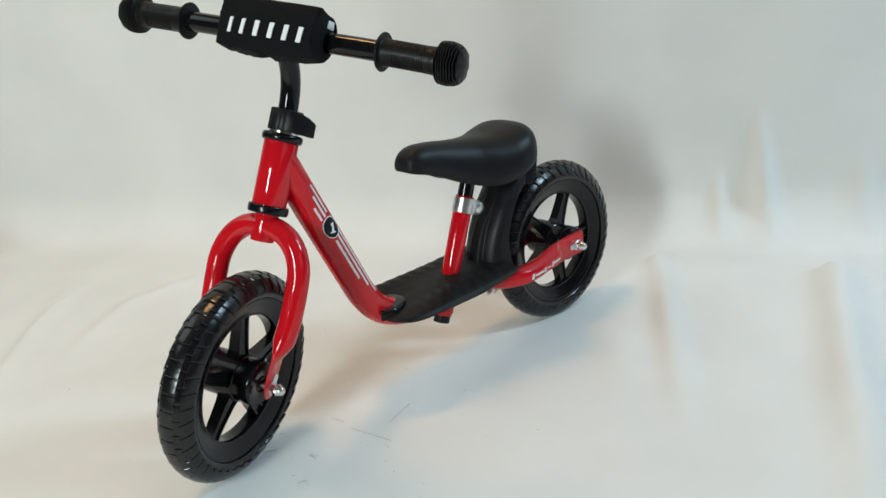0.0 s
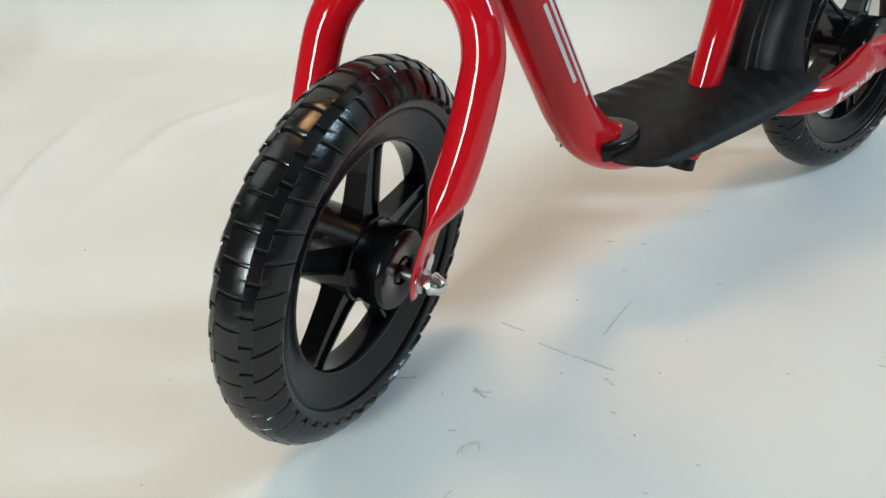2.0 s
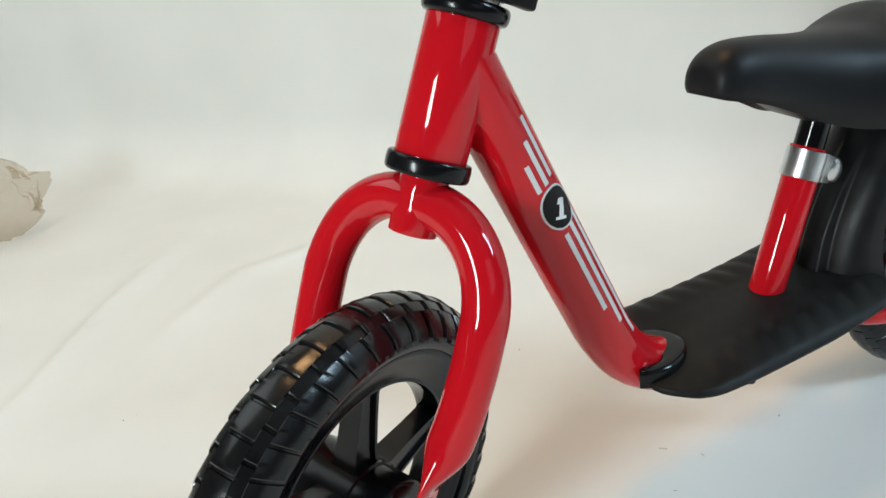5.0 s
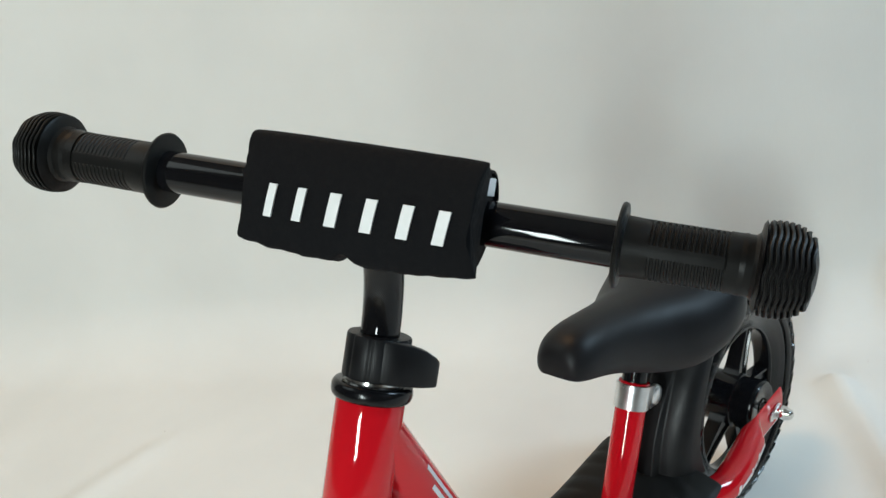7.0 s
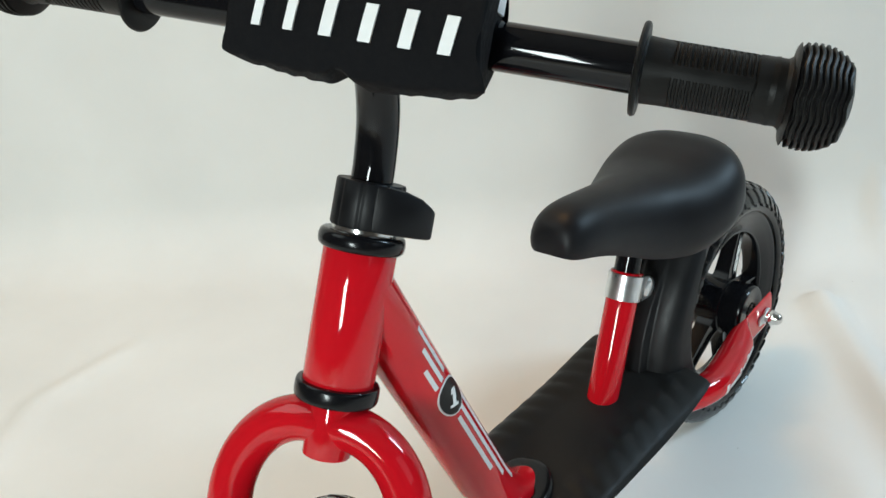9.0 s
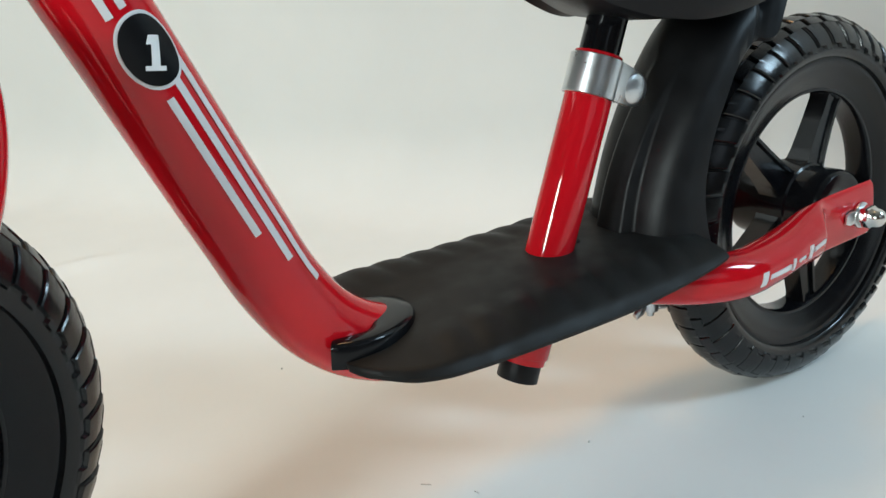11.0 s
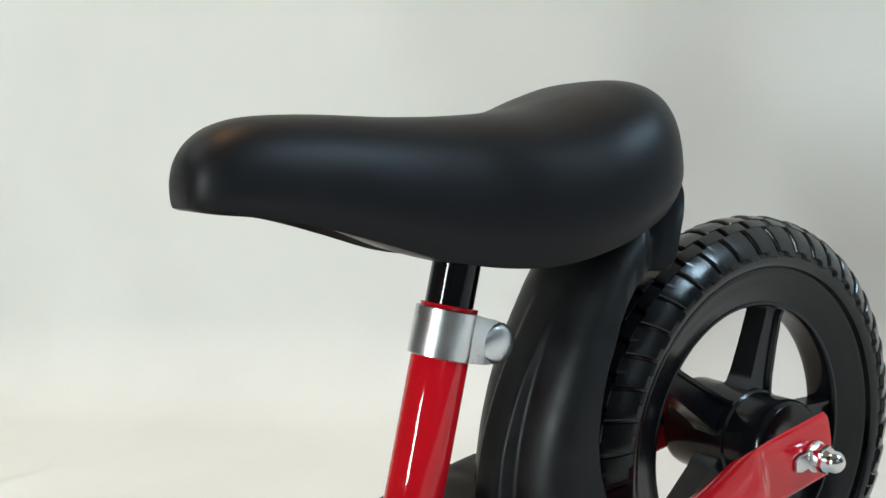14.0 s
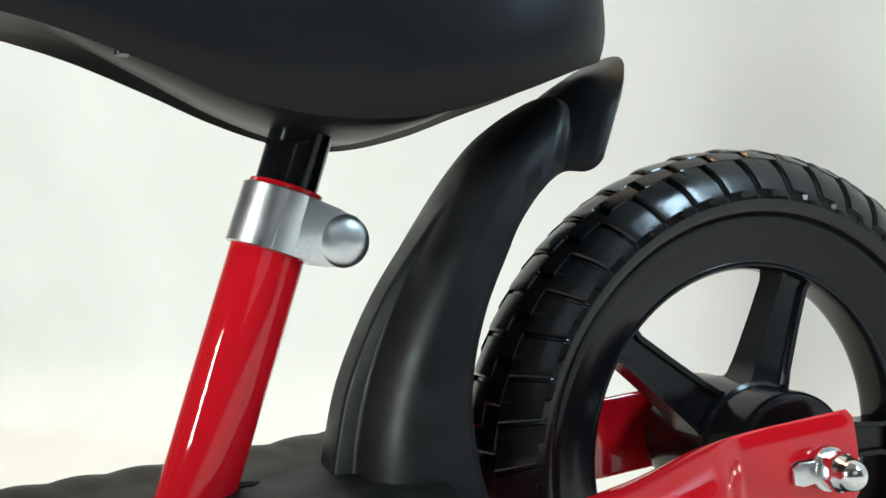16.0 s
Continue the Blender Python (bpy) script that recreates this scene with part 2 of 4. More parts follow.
def backdrop():
    g = Geo()
    along = np.concatenate([np.linspace(-1.9, -0.6, 40)[:-1], np.linspace(-0.6, 1.5, 230), np.linspace(1.5, 2.1, 20)[1:]])
    run = list(np.linspace(-2.0, -0.9, 40))[:-1] + list(np.linspace(-0.9, 0.35, 150)) + list(np.linspace(0.35, 1.75, 60))[1:]
    rings = []
    arc = CURVE * math.pi / 2
    for s in run:
        ring = []
        for a in along:
            if s <= -CURVE:
                n, z, up = s, 0.0, 0.0
            elif s < -CURVE + arc:
                th = (s + CURVE) / CURVE
                n, z, up = -CURVE + CURVE * math.sin(th), CURVE * (1 - math.cos(th)), th / (math.pi / 2)
            else:
                n, z, up = 0.0, CURVE + s - (arc - CURVE), 1.0
            w = noise.fractal(Vector((a * 1.6, s * 1.6, 3.1)), 1.0, 2.0, 4)
            w2 = noise.noise(Vector((a * 7.0, s * 4.0, 8.3)))
            q = WALL_DIR * a + WALL_N * (WALL_AT + n)
            bulge = 0.006 * w * up + 0.0016 * w2 * up
            for pleat in GATHERS:
                bulge += tent(a, s, *pleat) * max(up, 0.30)
            q = q - WALL_N * bulge
            lift = 0.0008 * w * (1 - up)
            if up < 0.9 and s > -1.7:
                p = Vector((q.x, q.y))
                for line, width, height in FOLDS:
                    lift += height * ridge(p, line, width) * (1 - up)
            keep_flat = min(1.0, 0.35 + 6 * max(0.0, abs(q.y) - 0.06) + 6 * max(0.0, q.x - 0.75) + 6 * max(0.0, -0.2 - q.x))
            ring.append((q.x, q.y, z + lift * keep_flat - 0.0018))
        rings.append(ring)
    g.grid(rings, close_u=False, caps=False)
    ob = part("backdrop", g.v, g.f, SHEET, sharp=3.0)
    return tagged(ob, "off-white photo backdrop cloth with soft folds sweeping up wall", "backdrop", kind="structure")


def sheet_material():
    """Woven cloth: fine threads, with faint random differences in tone."""
    m = material("off_white_backdrop_cloth", (0.78, 0.772, 0.745), 0.72, vary=0.035, scale=5.0, spec=0.3, detail=7.0)
    nt = m.node_tree
    b = nt.nodes["Principled BSDF"]
    co = nt.nodes.new("ShaderNodeTexCoord")
    w1, w2 = nt.nodes.new("ShaderNodeTexWave"), nt.nodes.new("ShaderNodeTexWave")
    for w, axis in ((w1, "X"), (w2, "Y")):
        w.bands_direction = axis
        w.inputs["Scale"].default_value = 260.0
        w.inputs["Distortion"].default_value = 1.5
        w.inputs["Detail"].default_value = 2.0
        nt.links.new(co.outputs["Object"], w.inputs["Vector"])
    add = nt.nodes.new("ShaderNodeMath")
    add.operation = "ADD"
    nt.links.new(w1.outputs["Fac"], add.inputs[0])
    nt.links.new(w2.outputs["Fac"], add.inputs[1])
    big = nt.nodes.new("ShaderNodeTexNoise")
    big.inputs["Scale"].default_value, big.inputs["Detail"].default_value = 14.0, 5.0
    nt.links.new(co.outputs["Object"], big.inputs["Vector"])
    b1, b2 = nt.nodes.new("ShaderNodeBump"), nt.nodes.new("ShaderNodeBump")
    b1.inputs["Strength"].default_value, b1.inputs["Distance"].default_value = 0.05, 0.0006
    b2.inputs["Strength"].default_value, b2.inputs["Distance"].default_value = 0.12, 0.006
    nt.links.new(add.outputs[0], b1.inputs["Height"])
    nt.links.new(big.outputs["Fac"], b2.inputs["Height"])
    nt.links.new(b2.outputs["Normal"], b1.inputs["Normal"])
    nt.links.new(b1.outputs["Normal"], b.inputs["Normal"])
    return m


SHEET = sheet_material()
backdrop()


# unseen shell added round the set; its dull tones limit bounce and reflections
def room():
    g = Geo().box((-3.0, -3.2, -0.06), (2.6, 2.6, -0.012))
    tagged(part("floor", g.v, g.f, DRESS, smooth=False), "pale grey-brown room floor under the backdrop", "floor", kind="structure")
    g = Geo().box((-3.0, -3.2, 2.5), (2.6, 2.6, 2.58))
    tagged(part("ceiling", g.v, g.f, CEILING, smooth=False), "unseen grey ceiling closing the room", "ceiling", kind="structure")
    for name, lo, hi in (("wall_north", (-3.0, 2.6, -0.06), (2.6, 2.7, 2.58)), ("wall_south", (-3.0, -3.3, -0.06), (2.6, -3.2, 2.58)), ("wall_east", (2.6, -3.3, -0.06), (2.7, 2.7, 2.58)), ("wall_west", (-3.1, -3.3, -0.06), (-3.0, 2.7, 2.58))):
        g = Geo().box(lo, hi)
        tagged(part(name, g.v, g.f, WALLPAINT, smooth=False), "unseen taupe wall closing the room", "wall", kind="structure")


room()

# ---- the balance bike ----
R = 0.125
BASE = 0.578
STEER, RAKE = radians(23.7), radians(23.2)
AX = Vector((math.sin(RAKE), 0, math.cos(RAKE)))
PX = Vector((math.cos(RAKE), 0, -math.sin(RAKE)))
PIVOT = Vector((-0.010, 0.0, R)) + 0.004 * PX + 0.0145 * AX
TURN = Matrix.Rotation(STEER, 3, AX)
px, py = TURN @ PX, TURN @ Vector((0, 1, 0))
# front frame: x = behind the steering axis, y = across, z = up along the axis
FRONT = Matrix(((px.x, py.x, AX.x, PIVOT.x), (px.y, py.y, AX.y, PIVOT.y), (px.z, py.z, AX.z, PIVOT.z), (0, 0, 0, 1)))
# head frame: the same, without the turn of the bars
HEAD = Matrix(((PX.x, 0, AX.x, PIVOT.x), (0, 1, 0, PIVOT.y), (PX.z, 0, AX.z, PIVOT.z), (0, 0, 0, 1)))
AXLE = Vector((0.0052, 0.0, -0.0106))
# frame, board and seat are tipped a little nose-up to fit the camera's view
BODY = Matrix.Translation((-0.0117, -0.001, 0.01164)) @ Matrix.Rotation(radians(1.2647), 4, "Y")
HUB_B = Vector((0.5853, 0, 0.1262))

bike = new("balance_bike")
tagged(bike, "red child's balance bike with black foam tyres and footboard", "balance bike")


def tread(y, f):
    """Height of the shingled blocks at y across (-1 to 1) and f along one pitch."""
    v = abs(y)
    at, low = (0.0, 0.05) if v < 0.24 else (0.5, 0.05) if v < 0.44 else (0.85, 0.12)
    g = (f - at) % 1
    end = 0.985 if 0.03 < g < 0.52 else 0.905
    fade = max(0.0, min(1.0, (end - v) / 0.02))
    return fade * (0.72 - (0.72 - low) * g / 0.03 if g <= 0.0301 else 1 - 0.28 * (g - 0.955) / 0.045 if g > 0.955 else low if g < 0.0901 else low + (0.55 - low) * (g - 0.09) / 0.035 if g < 0.125 else 0.55 + 0.45 * min(1.0, (g - 0.125) / 0.72))


def tyre_mesh():
    g = Geo()
    prof = [(0.0985, -0.0135), (0.0985, -0.0170), (0.0990, -0.0186), (0.1000, -0.0196), (0.1015, -0.0202)]
    vs = [-1.0, -0.986, -0.962, -0.907, -0.884, -0.74, -0.58, -0.448, -0.432, -0.34, -0.248, -0.232, -0.08]
    vs = vs + [-q for q in reversed(vs)]
    fr = sorted((d + e) % 1 for d in (0.0, 0.5, 0.85) for e in (0.0, 0.03, 0.09, 0.126, 0.955)) + [0.24, 0.35, 0.42, 0.73]
    fr.sort()
    n = 43
    rings = []
    for i in range(n):
        for f in fr:
            sec = [(r, y, 0.0) for r, y in prof]
            for v in vs:
                ang = abs(v) * radians(88)
                h = 0.0021 * tread(v, f)
                nr, ny = math.cos(ang), math.copysign(math.sin(ang), v)
                r0, y0 = 0.1030 + 0.0214 * nr, 0.0209 * ny
                # the outer blocks are swept back in a chevron
                sec.append((r0 + h * nr, y0 + h * ny, -0.30 * max(0.0, abs(v) - 0.44) / 0.56))
            sec += [(r, -y, 0.0) for r, y in reversed(prof)]
            turn = [2 * math.pi * (i + f + d) / n for r, y, d in sec]
            rings.append([(r * math.cos(a), y, r * math.sin(a)) for (r, y, d), a in zip(sec, turn)])
    g.grid(rings, close_u=True, close_v=True)
    return g


TYRE = tyre_mesh()


def wheel(name, m, angle):
    g = Geo()
    # hoop: a channel section turned round the axle
    half = [(0.0988, 0.0162), (0.0962, 0.0166), (0.0945, 0.0158), (0.0900, 0.0146), (0.0850, 0.0128), (0.0810, 0.0110), (0.0785, 0.0099), (0.0778, 0.0102), (0.0764, 0.0099), (0.0754, 0.0082), (0.0750, 0.0055)]
    prof = [(r, -y) for r, y in half] + [(0.0748, 0.0)] + half[::-1]
    g.lathe(prof, n=96)
    hoop = part(name, g.v, g.f, PLASTIC, bike, "black five-spoke plastic wheel with foam tyre", m)
    part("tyre", TYRE.v, TYRE.f, EVA, hoop, "black foam tyre with raised blocks", sharp=0.45)
    # hub
    g = Geo()
    prof = [(0.0085, -0.0270), (0.0095, -0.0335), (0.0110, -0.0345), (0.0250, -0.0345), (0.0265, -0.0330), (0.0270, -0.0300), (0.0268, -0.0120), (0.0282, -0.0110), (0.0282, 0.0110), (0.0268, 0.0120), (0.0270, 0.0300), (0.0265, 0.0330), (0.0250, 0.0345), (0.0110, 0.0345), (0.0095, 0.0335), (0.0085, 0.0270)]
    g.lathe(prof, n=64)
    hub = part("hub", g.v, g.f, PLASTIC, hoop)
    for s in (-1, 1):
        g = Geo().lathe([(0.0040, s * 0.028), (0.0084, s * 0.028), (0.0084, s * 0.0335), (0.0072, s * 0.0345), (0.0060, s * 0.0335), (0.0040, s * 0.0335)], n=32)
        part("bearing", g.v, g.f, BLACK_PAINT, hoop, "black bearing seal")
    for k in range(5):
        a = radians(angle + 72 * k)
        g = Geo()
        rings = []
        for r, w, d in ((0.0255, 0.0112, 0.0090), (0.028, 0.0100, 0.0084), (0.036, 0.0092, 0.0076), (0.056, 0.0080, 0.0070), (0.0715, 0.0072, 0.0070), (0.0740, 0.0078, 0.0072), (0.0770, 0.0090, 0.0076)):
            # flat face with a raised rib on each flank
            sec = [(-w, -d), (-w + 0.0022, -d), (-w + 0.0030, -d + 0.0022), (w - 0.0030, -d + 0.0022), (w - 0.0022, -d), (w, -d), (w, d), (w - 0.0022, d), (w - 0.0030, d - 0.0022), (-w + 0.0030, d - 0.0022), (-w + 0.0022, d), (-w, d)]
            rings.append([(r * math.cos(a) - u * math.sin(a), y, r * math.sin(a) + u * math.cos(a)) for u, y in sec])
        g.grid(rings)
        part("spoke", g.v, g.f, PLASTIC, hoop, sharp=0.6)
    return hoop


def bolt_set(parent, m, side, y_plate, tag_angle):
    """Axle end outside a dropout: washer with a tongue, hexagon and dome of an acorn nut, spacer inside."""
    s = side
    g = Geo()
    out = []
    for k in range(25):
        q = radians(-150 + 300 * k / 24)
        out.append((0.0085 * math.cos(q + math.pi), 0.0085 * math.sin(q + math.pi)))
    out += [(0.013, -0.0045), (0.0172, -0.0030), (0.0172, 0.0030), (0.013, 0.0045)]
    ca, sa = math.cos(tag_angle), math.sin(tag_angle)
    g.prism(out, lambda u, v, d: (u * ca - v * sa, d, u * sa + v * ca), s * y_plate, s * (y_plate + 0.0018))
    part("washer", g.v, g.f, ZINC, parent, "bright zinc washer with tongue", m, bevel=0.0004)
    g = Geo()
    hexa = [(0.0076 * math.cos(radians(60 * k + 12)), 0.0076 * math.sin(radians(60 * k + 12))) for k in range(6)]
    g.prism(hexa, lambda u, v, d: (u, d, v), s * (y_plate + 0.0018), s * (y_plate + 0.0090))
    dome = [(0.0070, s * (y_plate + 0.0086)), (0.0064, s * (y_plate + 0.0105))]
    for k in range(8):
        q = radians(90 * k / 7)
        dome.append((0.0061 * math.cos(q) + 1e-5, s * (y_plate + 0.0112 + 0.0060 * math.sin(q))))
    g.lathe(dome, n=28, closed=False)
    part("acorn_nut", g.v, g.f, CHROME, parent, "chrome acorn nut", m, bevel=0.0005, sharp=0.5)
    g = Geo().tube([(0, s * 0.0275, 0), (0, s * (y_plate - 0.0022), 0)], 0.0040, 16, up=(1, 0, 0))
    part("axle_spacer", g.v, g.f, ZINC, parent, "zinc axle end", m)


WHEEL_F = Matrix.Translation((0, 0, 0.0015)) @ FRONT @ Matrix.Translation(AXLE) @ HEAD.to_3x3().inverted().to_4x4()
WHEEL_R = Matrix.Translation((BASE + 0.0015, 0, R - 0.0013))
front_wheel = wheel("front_wheel", WHEEL_F @ Matrix.Scale(1.014, 4), 80)
rear_wheel = wheel("rear_wheel", WHEEL_R @ Matrix.Rotation(radians(-1.2), 4, "Z"), 66.3)

TUBE_R = 0.0192
DOWN = spline([(0.1036, 0, 0.3595), (0.1313, 0, 0.3017), (0.1563, 0, 0.2507), (0.1853, 0, 0.1917), (0.2025, 0, 0.1585), (0.2227, 0, 0.1335), (0.250, 0, 0.1175), (0.290, 0, 0.1100), (0.335, 0, 0.1110), (0.376, 0, 0.1180)], 10)


def on_tube(z, phi, lift=0.0):
    """A point on the down tube at height z of its middle, phi radians round from its top towards the footboard's open side."""
    for a, b in zip(DOWN, DOWN[1:]):
        if a.z >= z >= b.z:
            f = (a.z - z) / max(1e-9, a.z - b.z)
            c, t = a.lerp(b, f), (b - a).normalized()
            break
    else:
        c, t = DOWN[0], (DOWN[1] - DOWN[0]).normalized()
    n = Vector((-t.z, 0, t.x))
    r = TUBE_R + lift
    return c + n * (r * math.cos(phi)) + Vector((0, -1, 0)) * (r * math.sin(phi))


def tube_patch(name, spans, z0, phi0, mat, parent, lift, label=""):
    """A thin decal: rows of (along, low, high) in metres about a point of the tube, wrapped on it."""
    g = Geo()
    rings = []
    for u, a, b in spans:
        vv = [a + (b - a) * k / 6 for k in range(7)]
        out = [on_tube(z0 - u * 0.905, phi0 - v / TUBE_R, lift) for v in vv]
        low = [on_tube(z0 - u * 0.905, phi0 - v / TUBE_R, lift - 0.0002) for v in reversed(vv)]
        rings.append(out + low)
    g.grid(rings)
    return part(name, g.v, g.f, mat, parent, label, BODY, sharp=0.9)


def stripe_spans(length, width, n=14):
    return [(length * i / n, -width / 2, width / 2) for i in range(n + 1)]


def oval_spans(a, b, n=22):
    out = []
    for i in range(n + 1):
        q = math.pi * i / n
        w = b * max(0.02, math.sin(q)) ** 0.92
        u = -a * math.cos(q)
        out.append((u, -w, w))
    return out


def numeral_place(x, y, lift):
    """A point of the slanted badge numeral on the tube."""
    return on_tube(0.2638 + 0.72 * y - 0.48 * x, radians(80) - (0.85 * x + 0.50 * y + 0.0012) / TUBE_R, lift)


def squeeze(x):
    """How far the stay is pressed flat and how much taller it stands at x."""
    t = max(0.0, min(1.0, (x - 0.522) / 0.020))
    h = max(0.0, min(1.0, (x - 0.490) / 0.050))
    return t * t * (3 - 2 * t) * 0.80 + 0.20 * h, h * h * (3 - 2 * h)


def tubes_frame():
    g = Geo().tube(DOWN, TUBE_R, 40)
    frame_ob = part("frame", g.v, g.f, RED, bike, "glossy red steel tube frame", BODY)
    g = Geo().tube([(0, 0, 0.196), (0, 0, 0.2755)], 0.0203, 48)
    part("head_tube", g.v, g.f, RED, frame_ob, "", HEAD, bevel=0.0008)
    g = Geo().tube([(0.3408, 0, 0.0800), (0.39975, 0, 0.2420)], 0.0131, 36)
    part("seat_tube", g.v, g.f, RED, frame_ob, "", BODY, bevel=0.0006)
    g = Geo().tube([(0.3420, 0, 0.0833), (0.3490, 0, 0.1020)], 0.0142, 28)
    part("weld_sleeve", g.v, g.f, RED, frame_ob, "", BODY, bevel=0.0012)
    g = Geo().tube([(0.3372, 0, 0.0700), (0.3420, 0, 0.0833)], 0.0116, 28)
    part("end_cap", g.v, g.f, MATTE, frame_ob, "black plastic plug", BODY, bevel=0.001)
    for s in (-1, 1):
        g = Geo()
        path = spline([(0.352, 0, 0.1215), (0.380, s * 0.010, 0.1215), (0.402, s * 0.0270, 0.1200), (0.425, s * 0.0440, 0.1180), (0.450, s * 0.0530, 0.1172), (0.475, s * 0.0530, 0.1185), (0.500, s * 0.0508, 0.1208), (0.525, s * 0.0480, 0.1230), (0.546, s * 0.0466, 0.1243), (0.567, s * 0.0464, 0.1250), (0.596, s * 0.0464, 0.1258)], 12)
        flat, rad = [], []
        for q in path:
            t, h = squeeze(q.x)
            flat.append((1 - 0.85 * t, 1 + 0.30 * h))
            rad.append(0.0140)
        rad[-1] *= 0.86
        g.tube(path, rad, 28, flat=flat)
        part("chain_stay", g.v, g.f, RED, frame_ob, "", Matrix(), sharp=0.9)
        # closed slot the axle sits in: a solid, its shade put into black colour
        g = Geo()
        out = [(0.0035 * math.cos(q) - 0.006, 0.0035 * math.sin(q)) for q in (radians(90 + 180 * k / 8) for k in range(9))] + [(0.004, -0.0035), (0.004, 0.0035)]
        g.prism(out, lambda u, v, d: (BASE - 0.006 + u, d, R + v), s * 0.0440, s * 0.0486)
        part("slot", g.v, g.f, DECAL_BLACK, frame_ob, "black solid in place of the shaded axle slot", Matrix())
        bolt_set(frame_ob, WHEEL_R, s, 0.0489, math.pi)
    for z0, z1, phi, w in ((0.2968, 0.279, 99, 0.0031), (0.3088, 0.280, 80, 0.0031), (0.3205, 0.282, 62, 0.0031), (0.2480, 0.189, 91, 0.0031), (0.2545, 0.173, 72, 0.0031), (0.2585, 0.157, 53, 0.0031)):
        tube_patch("stripe", stripe_spans((z0 - z1) / 0.905, w), z0, radians(phi), DECAL_WHITE, frame_ob, 0.0004, "white vinyl stripe decal")
    tube_patch("badge_border", oval_spans(0.0148, 0.0118), 0.2646, radians(80), DECAL_WHITE, frame_ob, 0.0005, "white oval badge border")
    tube_patch("badge", oval_spans(0.0134, 0.0105), 0.2646, radians(80), DECAL_BLACK, frame_ob, 0.0008, "black oval number badge")
    # the figure one with its flag and foot, wrapped on the tube
    for name, u0, u1, lo, hi in (("numeral", -0.0058, 0.0058, (-0.0014, -0.0014), (0.0016, 0.0016)), ("numeral_flag", 0.0022, 0.0058, (-0.0034, -0.0024), (-0.0014, -0.0014)), ("numeral_foot", -0.0076, -0.0058, (-0.0036, -0.0036), (0.0038, 0.0038))):
        rings = []
        for k in range(7):
            t = k / 6
            y, a, b = u0 + (u1 - u0) * t, lo[0] + (lo[1] - lo[0]) * t, hi[0] + (hi[1] - hi[0]) * t
            row = [a + (b - a) * c / 4 for c in range(5)]
            rings.append([numeral_place(x, y, 0.0013) for x in row] + [numeral_place(x, y, 0.0009) for x in reversed(row)])
        g = Geo().grid(rings)
        part(name, g.v, g.f, WHITE, frame_ob, "white number one" if name == "numeral" else "", BODY, sharp=0.9)
    # wing nut under the far stay
    g = Geo().tube([(0.470, 0.030, 0.062), (0.470, 0.030, 0.108)], 0.0025, 14, up=(1, 0, 0))
    g.tube([(0.470, 0.030, 0.066), (0.470, 0.030, 0.076)], 0.0056, 16, up=(1, 0, 0))
    for s in (-1, 1):
        g.tube([(0.470 + s * 0.003, 0.030, 0.073), (0.470 + s * 0.0100, 0.030, 0.0680), (0.470 + s * 0.0150, 0.030, 0.0650)], [0.0028, 0.0046, 0.0030], 12, flat=[(0.6, 1)] * 3)
    part("wing_nut", g.v, g.f, ZINC, frame_ob, "zinc wing nut under the stay", Matrix())
    # maker's mark along the stay: plain bars
    for x0, x1, h in ((0.4530, 0.4575, 0.0078), (0.4600, 0.4795, 0.0026), (0.4822, 0.4842, 0.0064), (0.4890, 0.4960, 0.0014), (0.5020, 0.5056, 0.0074), (0.5080, 0.5228, 0.0024)):
        g = Geo()
        rings = []
        for k in range(13):
            x = x0 + (x1 - x0) * k / 12
            zc = interp(x, [(0.450, 0.1172), (0.475, 0.1185), (0.500, 0.1208), (0.525, 0.1230), (0.546, 0.1243)])
            yc = interp(x, [(0.450, 0.0530), (0.475, 0.0530), (0.500, 0.0508), (0.525, 0.0480), (0.546, 0.0466)])
            t, hh = squeeze(x)
            ry, rz = 0.0140 * (1 - 0.85 * t), 0.0140 * (1 + 0.30 * hh)
            out, low = [], []
            for j in range(7):
                w = (-0.5 + j / 6) * h - 0.0010
                q = math.asin(max(-1.0, min(1.0, w / rz)))
                n_ = Vector((math.cos(q) / ry, math.sin(q) / rz)).normalized()
                at = Vector((ry * math.cos(q), rz * math.sin(q)))
                o_, l_ = at + n_ * 0.0010, at - n_ * 0.0008
                out.append((x + 0.2 * w, -yc - o_.x, zc + o_.y))
                low.append((x + 0.2 * w, -yc - l_.x, zc + l_.y))
            rings.append(out + low[::-1])
        g.grid(rings)
        part("lettering_bar", g.v, g.f, DECAL_WHITE, frame_ob, "white script mark as plain bar", Matrix())
    return frame_ob


tubes_frame()


def ring(name, s0, r, h, round_):
    """A headset ring: a plain band, or rounded like a bead."""
    g = Geo()
    prof = [(0.015, s0 - h)]
    for k in range(9):
        q = radians(-90 + 180 * k / 8)
        prof.append((r - 0.0034 + 0.0034 * abs(math.cos(q)) ** (0.75 if round_ else 0.35), s0 + h * math.copysign(abs(math.sin(q)) ** (0.9 if round_ else 0.6), math.sin(q))))
    prof.append((0.015, s0 + h))
    g.lathe(prof, "z", (0, 0, 0), 56)
    return part(name, g.v, g.f, PLASTIC, bike, "black plastic headset ring", HEAD)


ring("headset_ring", 0.1925, 0.0238, 0.0052, False)
ring("headset_ring", 0.2772, 0.0240, 0.0050, True)


